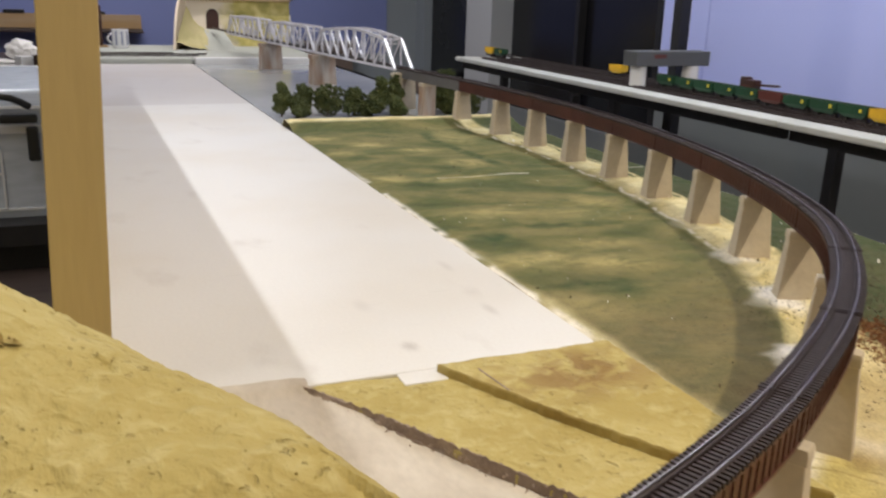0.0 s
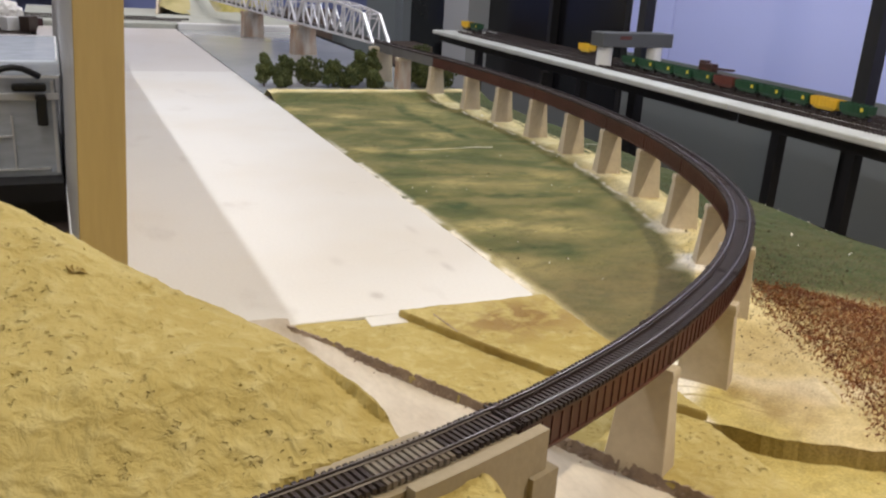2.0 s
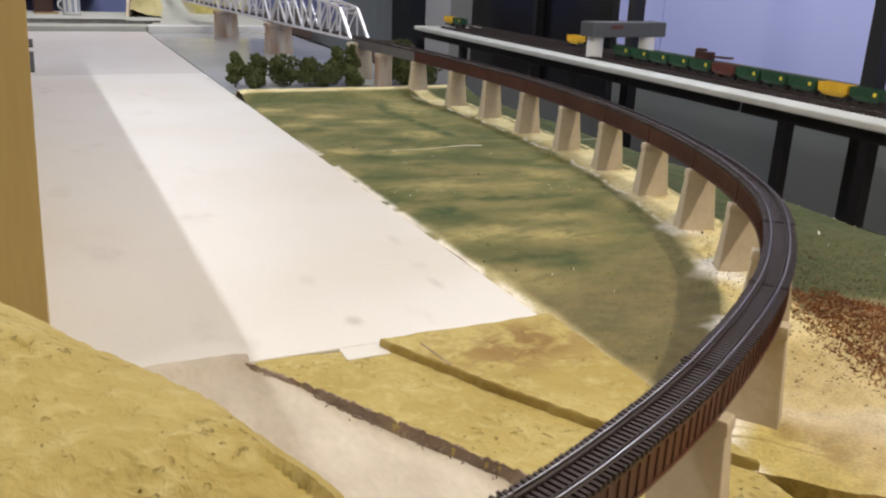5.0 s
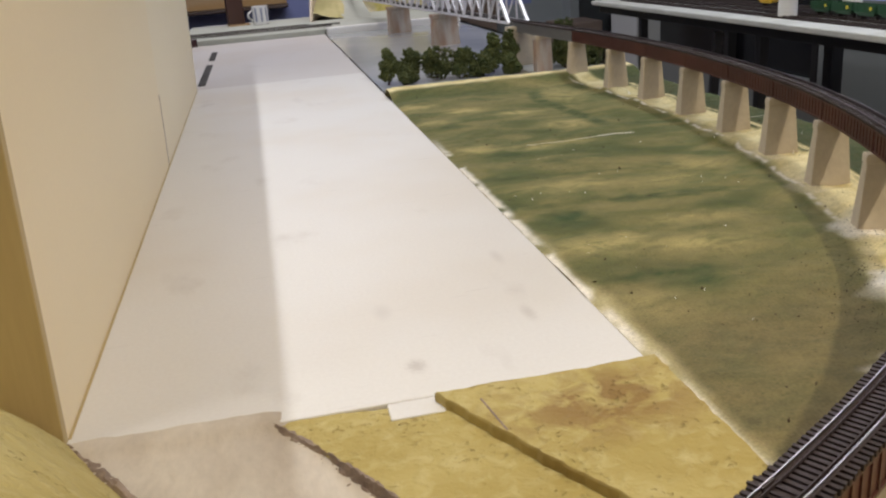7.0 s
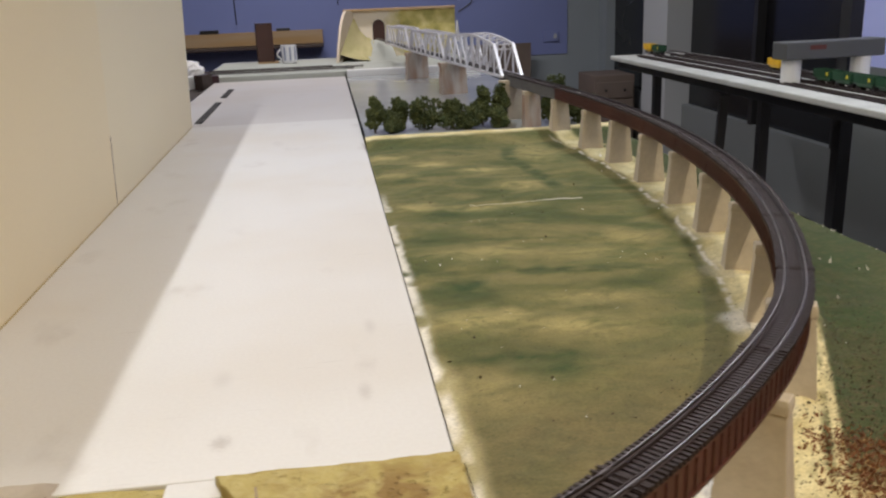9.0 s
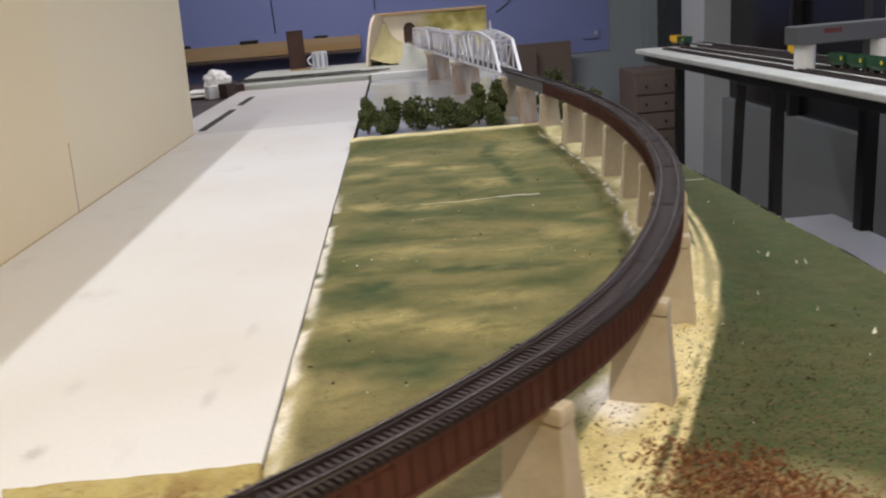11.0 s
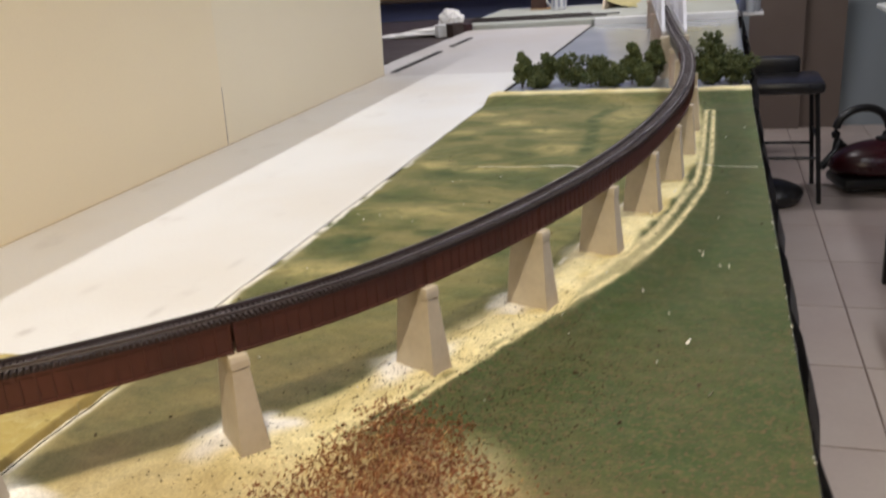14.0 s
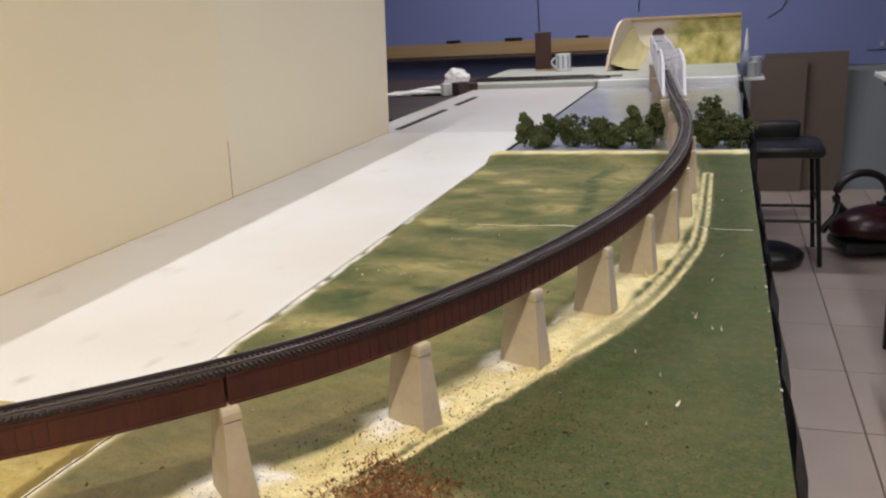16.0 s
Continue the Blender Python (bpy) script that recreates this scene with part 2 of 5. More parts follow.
        col = mix(s.outputs[0], col, (0.25, 0.15, 0.055))
    l.new(col, b.inputs["Base Color"])
    height = add(add(add(add(rng(lumps, 0, 1, 0, 0.55), plaster, 1.05), fine, 0.2), pits, -0.5), drips, 0.10)
    bp = n.new("ShaderNodeBump")
    bp.inputs["Strength"].default_value, bp.inputs["Distance"].default_value = 0.9, 0.0065
    l.new(height, bp.inputs["Height"])
    l.new(bp.outputs[0], b.inputs["Normal"])
    return m


def board_material(name, colour, warm, smudges=()):
    """Flat white paint with soft beige stains, grey smudges and thin scuffs."""
    m = bpy.data.materials.new(name)
    m.use_nodes = True
    n, l = m.node_tree.nodes, m.node_tree.links
    b = n["Principled BSDF"]
    co = n.new("ShaderNodeTexCoord")

    def layer(below, scale, stretch, lo, hi, amount, tint, detail=4, turn=0.0):
        mp = n.new("ShaderNodeMapping")
        mp.inputs["Scale"].default_value, mp.inputs["Rotation"].default_value = stretch, (0, 0, turn)
        l.new(co.outputs["Object"], mp.inputs["Vector"])
        q = n.new("ShaderNodeTexNoise")
        q.inputs["Scale"].default_value, q.inputs["Detail"].default_value = scale, detail
        l.new(mp.outputs[0], q.inputs["Vector"])
        r = n.new("ShaderNodeMapRange")
        r.interpolation_type = "SMOOTHSTEP"
        r.inputs["From Min"].default_value, r.inputs["From Max"].default_value, r.inputs["To Max"].default_value = lo, hi, amount
        l.new(q.outputs["Fac"], r.inputs["Value"])
        x = n.new("ShaderNodeMix")
        x.data_type = "RGBA"
        l.new(r.outputs[0], x.inputs["Factor"])
        if isinstance(below, tuple):
            x.inputs["A"].default_value = (*below, 1)
        else:
            l.new(below, x.inputs["A"])
        x.inputs["B"].default_value = (*tint, 1)
        return x.outputs["Result"], q.outputs["Fac"]

    c, _ = layer(colour, 2.2, (1, 1, 1), 0.42, 0.68, 0.7, warm, 3)
    c, _ = layer(c, 9, (1, 0.6, 1), 0.60, 0.76, 0.40, (0.42, 0.37, 0.33), 5, 0.4)
    c, _ = layer(c, 60, (0.15, 2.0, 1), 0.66, 0.74, 0.2, (0.40, 0.36, 0.32), 3, 0.9)
    c, f = layer(c, 240, (1, 1, 1), 0.3, 0.7, 0.10, (0.5, 0.46, 0.42), 3)
    for sx, sy, across, reach, amount in smudges:
        mp = n.new("ShaderNodeMapping")
        mp.inputs["Location"].default_value, mp.inputs["Scale"].default_value = (-sx / across, -sy, 0), (1 / across, 1, 0)
        l.new(co.outputs["Object"], mp.inputs["Vector"])
        d = n.new("ShaderNodeVectorMath")
        d.operation = "LENGTH"
        l.new(mp.outputs[0], d.inputs[0])
        wave = n.new("ShaderNodeMath")
        wave.operation = "MULTIPLY_ADD"
        wave.inputs[1].default_value = reach * 0.9
        l.new(f, wave.inputs[0])
        l.new(d.outputs["Value"], wave.inputs[2])
        r = n.new("ShaderNodeMapRange")
        r.interpolation_type = "SMOOTHSTEP"
        r.inputs["From Min"].default_value, r.inputs["From Max"].default_value, r.inputs["To Max"].default_value = reach * 1.4, reach * 0.5, amount
        l.new(wave.outputs[0], r.inputs["Value"])
        x = n.new("ShaderNodeMix")
        x.data_type = "RGBA"
        l.new(r.outputs[0], x.inputs["Factor"])
        l.new(c, x.inputs["A"])
        x.inputs["B"].default_value = (0.36, 0.32, 0.29, 1)
        c = x.outputs["Result"]
    l.new(c, b.inputs["Base Color"])
    b.inputs["Roughness"].default_value = 0.42
    bp = n.new("ShaderNodeBump")
    bp.inputs["Strength"].default_value, bp.inputs["Distance"].default_value = 0.08, 0.002
    l.new(f, bp.inputs["Height"])
    l.new(bp.outputs[0], b.inputs["Normal"])
    return m


M["board"] = board_material("white_scuffed_board", (0.725, 0.71, 0.69), (0.67, 0.62, 0.55), ((0.462, 0.892, 0.7, 0.020, 0.5), (0.587, 0.965, 0.35, 0.03, 0.35), (0.60, 1.13, 0.3, 0.035, 0.25), (0.45, 1.02, 0.5, 0.03, 0.2)))
M["grey_board"] = board_material("grey_scuffed_board", (0.60, 0.57, 0.55), (0.56, 0.51, 0.46))
M["foam"] = foam_material("carved_yellow_foam")
M["foam_smudged"] = foam_material("carved_yellow_foam_smudged", (0.585, 0.77))


def backdrop_paint():
    """Cream sky with a sponged yellow-green tree."""
    m = bpy.data.materials.new("sponged_backdrop")
    m.use_nodes = True
    n, l = m.node_tree.nodes, m.node_tree.links
    co = n.new("ShaderNodeTexCoord")
    nz = n.new("ShaderNodeTexNoise")
    nz.inputs["Scale"].default_value, nz.inputs["Detail"].default_value = 22, 5
    l.new(co.outputs["Object"], nz.inputs["Vector"])
    mp = n.new("ShaderNodeMapping")
    mp.inputs["Scale"].default_value = (1, 0, 1.1)
    l.new(co.outputs["Object"], mp.inputs["Vector"])
    g = n.new("ShaderNodeVectorMath")
    g.operation = "DISTANCE"
    g.inputs[1].default_value = (1.17, 0, 0.165)
    l.new(mp.outputs[0], g.inputs[0])
    a = n.new("ShaderNodeMath")
    a.operation = "MULTIPLY_ADD"
    a.inputs[1].default_value = 0.13
    l.new(nz.outputs["Fac"], a.inputs[0])
    l.new(g.outputs["Value"], a.inputs[2])
    r = n.new("ShaderNodeMapRange")
    r.inputs["From Min"].default_value, r.inputs["From Max"].default_value = 0.34, 0.25
    l.new(a.outputs[0], r.inputs["Value"])
    cr = n.new("ShaderNodeValToRGB")
    e = cr.color_ramp.elements
    e[0].position, e[0].color = 0.25, (0.16, 0.16, 0.035, 1)
    e[1].position, e[1].color = 0.70, (0.84, 0.74, 0.34, 1)
    e.new(0.5).color = (0.58, 0.50, 0.16, 1)
    nf = n.new("ShaderNodeTexNoise")
    nf.inputs["Scale"].default_value, nf.inputs["Detail"].default_value = 13, 6
    l.new(co.outputs["Object"], nf.inputs["Vector"])
    l.new(nf.outputs["Fac"], cr.inputs["Fac"])
    x = n.new("ShaderNodeMix")
    x.data_type = "RGBA"
    x.inputs["A"].default_value = (0.80, 0.71, 0.58, 1)
    l.new(r.outputs[0], x.inputs["Factor"])
    l.new(cr.outputs[0], x.inputs["B"])
    l.new(x.outputs["Result"], n["Principled BSDF"].inputs["Base Color"])
    n["Principled BSDF"].inputs["Roughness"].default_value = 0.8
    return m


M["backdrop_paint"] = backdrop_paint()


def grass_material():
    """Painted scenery: tan and green sweeps across the table, sand along the piers, a two-rut track."""
    m = bpy.data.materials.new("painted_grass_scenery")
    m.use_nodes = True
    nt = m.node_tree
    n, l = nt.nodes, nt.links
    b = n["Principled BSDF"]
    b.inputs["Roughness"].default_value = 0.85
    co = n.new("ShaderNodeTexCoord")

    def noise_of(scale, stretch, detail=4, distortion=0.0):
        mp = n.new("ShaderNodeMapping")
        mp.inputs["Scale"].default_value = stretch
        l.new(co.outputs["Object"], mp.inputs["Vector"])
        q = n.new("ShaderNodeTexNoise")
        q.inputs["Scale"].default_value, q.inputs["Detail"].default_value, q.inputs["Distortion"].default_value = scale, detail, distortion
        l.new(mp.outputs[0], q.inputs["Vector"])
        return q.outputs["Fac"]

    def ramp(src, lo, hi):
        r = n.new("ShaderNodeMapRange")
        r.interpolation_type = "SMOOTHSTEP"
        r.inputs["From Min"].default_value, r.inputs["From Max"].default_value = lo, hi
        l.new(src, r.inputs["Value"])
        return r.outputs[0]

    def mix(fac, a, c):
        x = n.new("ShaderNodeMix")
        x.data_type = "RGBA"
        l.new(fac, x.inputs["Factor"])
        for sock, val in (("A", a), ("B", c)):
            if isinstance(val, tuple):
                x.inputs[sock].default_value = (*val, 1)
            else:
                l.new(val, x.inputs[sock])
        return x.outputs["Result"]

    def attr(name):
        a = n.new("ShaderNodeAttribute")
        a.attribute_name = name
        return a.outputs["Fac"]

    def mult(a, c):
        k = n.new("ShaderNodeMath")
        k.operation = "MULTIPLY"
        k.use_clamp = True
        for i, val in enumerate((a, c)):
            if isinstance(val, float):
                k.inputs[i].default_value = val
            else:
                l.new(val, k.inputs[i])
        return k.outputs[0]

    bands = noise_of(4.6, (1.2, 2.0, 1), 4, 0.9)
    blots = noise_of(9.0, (0.9, 1.8, 1), 3, 0.3)
    speckle = noise_of(380, (1, 1, 1), 4)
    blur = noise_of(24, (0.9, 1.3, 1), 5, 0.7)
    col = mix(ramp(bands, 0.32, 0.66), (0.200, 0.172, 0.058), (0.074, 0.087, 0.018))
    col = mix(mult(ramp(blots, 0.50, 0.72), 0.6), col, (0.075, 0.098, 0.026))
    lawn = mix(ramp(noise_of(11, (1, 1, 1), 5, 0.6), 0.34, 0.64), (0.038, 0.062, 0.011), (0.060, 0.071, 0.017))
    lawn = mix(mult(ramp(noise_of(5, (1, 1, 1), 3), 0.55, 0.75), 0.6), lawn, (0.036, 0.080, 0.014))
    lawn = mix(mult(ramp(noise_of(95, (1, 1, 1), 5, 0.4), 0.45, 0.68), 0.5), lawn, (0.098, 0.090, 0.031))
    col = mix(attr("green"), col, lawn)
    col = mix(attr("tan"), col, mix(ramp(blur, 0.3, 0.7), (0.168, 0.132, 0.052), (0.118, 0.102, 0.040)))
    col = mix(mult(attr("pale"), ramp(blur, 0.24, 0.58)), col, (0.42, 0.345, 0.135))
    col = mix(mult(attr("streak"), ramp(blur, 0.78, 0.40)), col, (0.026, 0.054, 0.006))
    col = mix(mult(attr("fleck"), mult(ramp(noise_of(210, (1, 1, 1), 3), 0.52, 0.66), 0.8)), col, (0.115, 0.075, 0.034))
    col = mix(mult(ramp(noise_of(130, (1, 1, 1), 4, 0.3), 0.60, 0.72), 0.35), col, (0.035, 0.045, 0.013))
    col = mix(attr("sand"), col, mix(ramp(noise_of(16, (1, 1, 1), 5, 0.5), 0.35, 0.7), (0.74, 0.645, 0.36), (0.58, 0.475, 0.215)))
    col = mix(attr("foam"), col, mix(ramp(noise_of(30, (1, 1, 1), 4), 0.35, 0.65), (0.52, 0.43, 0.165), (0.42, 0.335, 0.11)))
    # bare cut foam and grooves; on the step face this also stands for shade
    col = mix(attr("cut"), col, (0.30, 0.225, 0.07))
    # plaster white, lightened to hold the bright glow at the pier feet
    col = mix(attr("plaster"), col, (0.86, 0.81, 0.72))
    col = mix(attr("road"), col, (0.68, 0.58, 0.31))
    col = mix(attr("stain"), col, (0.22, 0.13, 0.06))
    hs = n.new("ShaderNodeHueSaturation")
    v = n.new("ShaderNodeMath")
    v.operation = "MULTIPLY_ADD"
    v.inputs[1].default_value, v.inputs[2].default_value = 0.9, 0.55
    both = n.new("ShaderNodeMath")
    both.operation = "MULTIPLY_ADD"
    both.inputs[1].default_value, both.inputs[2].default_value = 0.6, -0.3
    l.new(noise_of(48, (1, 1.3, 1), 5, 0.4), both.inputs[0])
    grain = n.new("ShaderNodeMath")
    l.new(both.outputs[0], grain.inputs[0])
    l.new(speckle, grain.inputs[1])
    l.new(grain.outputs[0], v.inputs[0])
    l.new(v.outputs[0], hs.inputs["Value"])
    l.new(col, hs.inputs["Color"])
    l.new(hs.outputs[0], b.inputs["Base Color"])
    bp = n.new("ShaderNodeBump")
    bp.inputs["Strength"].default_value, bp.inputs["Distance"].default_value = 0.35, 0.002
    l.new(speckle, bp.inputs["Height"])
    l.new(bp.outputs[0], b.inputs["Normal"])
    return m


M["grass"] = grass_material()

# ---------------- building helpers ----------------


def empty(name, place=(0, 0, 0), turn=0.0, label="", category="", group="", kind=""):
    ob = new(name)
    ob.matrix_world = pose(*place, 0, 0, turn)
    return tagged(ob, label, category, group, kind)


def finish(name, bm, material, smooth=False):
    bmesh.ops.recalc_face_normals(bm, faces=bm.faces)
    me = bpy.data.meshes.new(name)
    bm.to_mesh(me)
    bm.free()
    for mt in material if isinstance(material, (list, tuple)) else (material,):
        me.materials.append(mt)
    if smooth:
        for p in me.polygons:
            p.use_smooth = True
        me.set_sharp_from_angle(angle=radians(38))
    return me


def part(name, bm, material, parent, label="", smooth=False):
    """One mesh object under a thing or part, in that thing's own coordinates."""
    ob = new(name, finish(name, bm, material, smooth))
    ob.parent = parent
    return tagged(ob, label)


def thing(name, bm, material, label="", category="", group="", kind="", place=None, turn=0.0, smooth=False):
    ob = new(name, finish(name, bm, material, smooth))
    if place:
        ob.matrix_world = pose(*place, 0, 0, turn)
    return tagged(ob, label, category, group, kind)


def add_box(bm, c, s, turn=0.0, bevel=0.0, tilt=None):
    m = Matrix.Translation(c) @ Matrix.Rotation(radians(turn), 4, "Z") @ (tilt or Matrix()) @ Matrix.Diagonal((*s, 1))
    r = bmesh.ops.create_cube(bm, size=1.0, matrix=m)
    if bevel:
        edges = {e for vv in r["verts"] for e in vv.link_edges}
        bmesh.ops.bevel(bm, geom=list(edges), offset=bevel, segments=2, affect="EDGES", profile=0.5)
    return bm


def box(c, s, turn=0.0, bevel=0.0, tilt=None):
    return add_box(bmesh.new(), c, s, turn, bevel, tilt)


def add_bar(bm, a, b, w, h, up=(0, 0, 1)):
    """A rectangular bar from a to b, w wide and h deep."""
    a, b = Vector(a), Vector(b)
    d = (b - a).normalized()
    side = d.cross(Vector(up))
    if side.length < 1e-4:
        side = d.cross(Vector((1, 0, 0)))
    side.normalize()
    top = side.cross(d)
    ring = [[bm.verts.new(p + side * (sx * w / 2) + top * (sz * h / 2)) for sx, sz in ((-1, -1), (1, -1), (1, 1), (-1, 1))] for p in (a, b)]
    bm.faces.new(ring[0])
    bm.faces.new(ring[1][::-1])
    for i in range(4):
        bm.faces.new((ring[0][i], ring[1][i], ring[1][(i + 1) % 4], ring[0][(i + 1) % 4]))
    return bm


def bar(a, b, w, h, up=(0, 0, 1)):
    return add_bar(bmesh.new(), a, b, w, h, up)


def add_tube(bm, pts, radius, sides=8, closed_ends=True):
    """A round tube along points; radius may be a list."""
    pts = [Vector(p) for p in pts]
    rad = radius if isinstance(radius, (list, tuple)) else [radius] * len(pts)
    rings = []
    ref = Vector((0, 0, 1)) if abs((pts[-1] - pts[0]).normalized().z) < 0.9 else Vector((1, 0, 0))
    for i, p in enumerate(pts):
        d = (pts[min(i + 1, len(pts) - 1)] - pts[max(i - 1, 0)]).normalized()
        s = d.cross(ref)
        if s.length < 1e-4:
            s = d.cross(Vector((0, 1, 0)))
        s.normalize()
        u = s.cross(d)
        rings.append([bm.verts.new(p + (s * math.cos(2 * math.pi * k / sides) + u * math.sin(2 * math.pi * k / sides)) * rad[i]) for k in range(sides)])
    for r0, r1 in zip(rings, rings[1:]):
        for k in range(sides):
            bm.faces.new((r0[k], r0[(k + 1) % sides], r1[(k + 1) % sides], r1[k]))
    if closed_ends:
        bm.faces.new(rings[0][::-1])
        bm.faces.new(rings[-1])
    return bm


def tube(pts, radius, sides=8, closed_ends=True):
    return add_tube(bmesh.new(), pts, radius, sides, closed_ends)


def lathe(profile, sides=24):
    """A turned solid: (radius, height) pairs from the foot inside to the top and back."""
    bm = bmesh.new()
    rings = [[bm.verts.new((r * math.cos(2 * math.pi * k / sides), r * math.sin(2 * math.pi * k / sides), z)) for k in range(sides)] for r, z in profile]
    for r0, r1 in zip(rings, rings[1:]):
        for k in range(sides):
            bm.faces.new((r0[k], r0[(k + 1) % sides], r1[(k + 1) % sides], r1[k]))
    bm.faces.new(rings[0][::-1])
    bm.faces.new(rings[-1])
    return bm


def spline(points, step):
    """A smooth line through points, resampled at even steps."""
    p = [np.array(q, float) for q in points]
    p = [2 * p[0] - p[1]] + p + [2 * p[-1] - p[-2]]
    out = []
    for a, b, c, d in zip(p, p[1:], p[2:], p[3:]):
        for t in np.linspace(0, 1, 40, endpoint=False):
            out.append(0.5 * (2 * b + (c - a) * t + (2 * a - 5 * b + 4 * c - d) * t * t + (3 * b - a - 3 * c + d) * t ** 3))
    out.append(p[-2])
    out = np.array(out)
    run = np.r_[0, np.cumsum(np.linalg.norm(np.diff(out, axis=0), axis=1))]
    at = np.arange(0, run[-1], step)
    return np.stack([np.interp(at, run, out[:, i]) for i in range(out.shape[1])], 1)


def smoothstep(a, b, x):
    t = np.clip((np.asarray(x, float) - a) / (b - a), 0, 1)
    return t * t * (3 - 2 * t)


def wobble(x, y, z=0.0, size=1.0):
    return noise.noise(Vector((x * size, y * size, z * size)))

# ---------------- the room ----------------
X0, X1, Y0, Y1 = -2.6, 2.5, -2.2, 6.25      # inner faces of the room


def wall(name, c, s, material, label=""):
    return thing(name, box(c, s), M[material], label, kind="structure")


mid_z, high = (FLOOR + CEIL) / 2, CEIL - FLOOR
wall_back = wall("wall_back", ((X0 + X1) / 2, Y1 + 0.06, mid_z), (X1 - X0 + 0.4, 0.12, high), "grey_wall")
part("blue_paint_field", box(((X0 + 2.25) / 2, Y1 - 0.003, (CEIL - 0.093) / 2), (2.25 - X0, 0.006, CEIL + 0.093)), M["blue_wall"], wall_back, "blue painted upper wall")
wall("wall_left", (X0 - 0.06, (Y0 + Y1) / 2, mid_z), (0.12, Y1 - Y0, high), "grey_wall")
wall("wall_front", ((X0 + X1) / 2, Y0 - 0.06, mid_z), (X1 - X0 + 0.4, 0.12, high), "cream")
thing("ceiling", box(((X0 + X1) / 2, (Y0 + Y1) / 2, CEIL + 0.05), (X1 - X0 + 0.4, Y1 - Y0 + 0.3, 0.1)), M["ceiling"], kind="structure")

# side wall with a low dado, dark glazing, a pillar and pale lilac boards
wall("wall_right", (X1 + 0.16, (Y0 + Y1) / 2, mid_z), (0.08, Y1 - Y0 + 0.3, high), "dark_wall")
wall("wall_right_dado", (X1 + 0.06, (Y0 + 6.09) / 2, (FLOOR - 0.29) / 2), (0.12, 6.09 - Y0, -0.29 - FLOOR), "dado")
wall("wall_right_apron", (X1 + 0.06, (Y0 + 3.30) / 2, -0.125), (0.12, 3.30 - Y0, 0.33), "dado")
wall("wall_right_end", (X1 + 0.05, 6.17, mid_z), (0.14, 0.16, high), "grey_wall")
wall("pillar", (X1 + 0.0, 4.98, mid_z), (0.2, 0.36, high), "pillar_paint", "light grey painted square pillar")
glazing = empty("window_1", label="dark glazing over a low wall, night outside", category="window", kind="structure")
part("pane", box((X1 + 0.05, 4.0, (CEIL - 0.29) / 2), (0.02, 1.6, CEIL + 0.29)), M["night"], glazing)
part("pane", box((X1 + 0.05, 5.62, (CEIL - 0.29) / 2), (0.02, 0.92, CEIL + 0.29)), M["night"], glazing)
for y in (3.3, 3.98):
    part("window_frame", box((X1 + 0.022, y + 0.025, (CEIL - 0.29) / 2), (0.05, 0.035, CEIL + 0.29)), M["black"], glazing)
screen = empty("lilac_backdrop_board", label="pale lilac painted backdrop boards behind the shelf", category="backdrop board", kind="structure")
for ya, yb in ((3.005, 3.30), (1.705, 3.0), (0.405, 1.70), (-0.895, 0.40)):
    part("panel", box((X1 + 0.01, (ya + yb) / 2, 0.82), (0.02, yb - ya, 1.56)), M["lilac"], screen)

# tiled floor
floor = thing("floor", box(((X0 + X1) / 2, (Y0 + Y1) / 2, FLOOR - 0.055), (X1 - X0 + 0.4, Y1 - Y0 + 0.3, 0.1)), M["grout"], "beige ceramic tiles with dark joints", kind="structure")
TILE = 0.46
tile_mesh = finish("floor_tile", box((0, 0, 0), (TILE - 0.006, TILE - 0.006, 0.01), bevel=0.002), M["tile"])
for i in range(-3, 3):
    for j in range(-10, 8):
        t = new("floor_tile", tile_mesh)
        t.parent = floor
        t.matrix_basis = pose(1.66 + TILE * (i + 0.5), 3.2 + TILE * (j - 0.5), FLOOR - 0.004 + 0.0008 * wobble(i * 3.3, j * 2.1), 0, 0, 90 * ((i * 7 + j * 3) % 4))

# ---------------- the layout table ----------------
TX1 = 1.29                                  # edge of the table along the aisle
table = empty("layout_table", label="long model railway table with a black fascia", category="table")
part("tabletop", box(((-0.75 + TX1) / 2, 2.49, -0.075), (TX1 + 0.75, 5.6, 0.03)), M["dark_timber"], table)
part("fascia", box((TX1 - 0.005, 2.49, -0.09), (0.012, 5.6, 0.17)), M["black_fascia"], table, "black painted fascia")
for x in (-0.65, 0.3, TX1 - 0.08):
    for y in (-0.2, 1.4, 3.0, 4.7):
        part("leg", box((x, y, (FLOOR - 0.09) / 2), (0.06, 0.06, -0.09 - FLOOR)), M["black_fascia"], table)

near_board = thing("river_board", box(((0.128 + 0.652) / 2, (0.835 + 2.84) / 2, -0.03), (0.524, 2.005, 0.06), bevel=0.0015), M["board"], "white painted flat board with faint scuffs", "board", "river boards")
part("tongue", box((0.449, 0.822, -0.0205), (0.044, 0.0255, 0.040), bevel=0.001), M["board"], near_board)
far_board = empty("river_board", label="pale grey far board with two black slots", category="board", group="river boards")
part("plank", box(((0.06 + 0.652) / 2, (2.843 + 4.29) / 2, -0.031), (0.592, 1.447, 0.06), bevel=0.0015), M["grey_board"], far_board)
for ya, yb in ((2.92, 3.46), (3.62, 3.92)):
    part("slot", box((0.172, (ya + yb) / 2, 0.0), (0.022, yb - ya, 0.004)), M["slot"], far_board, "black groove")
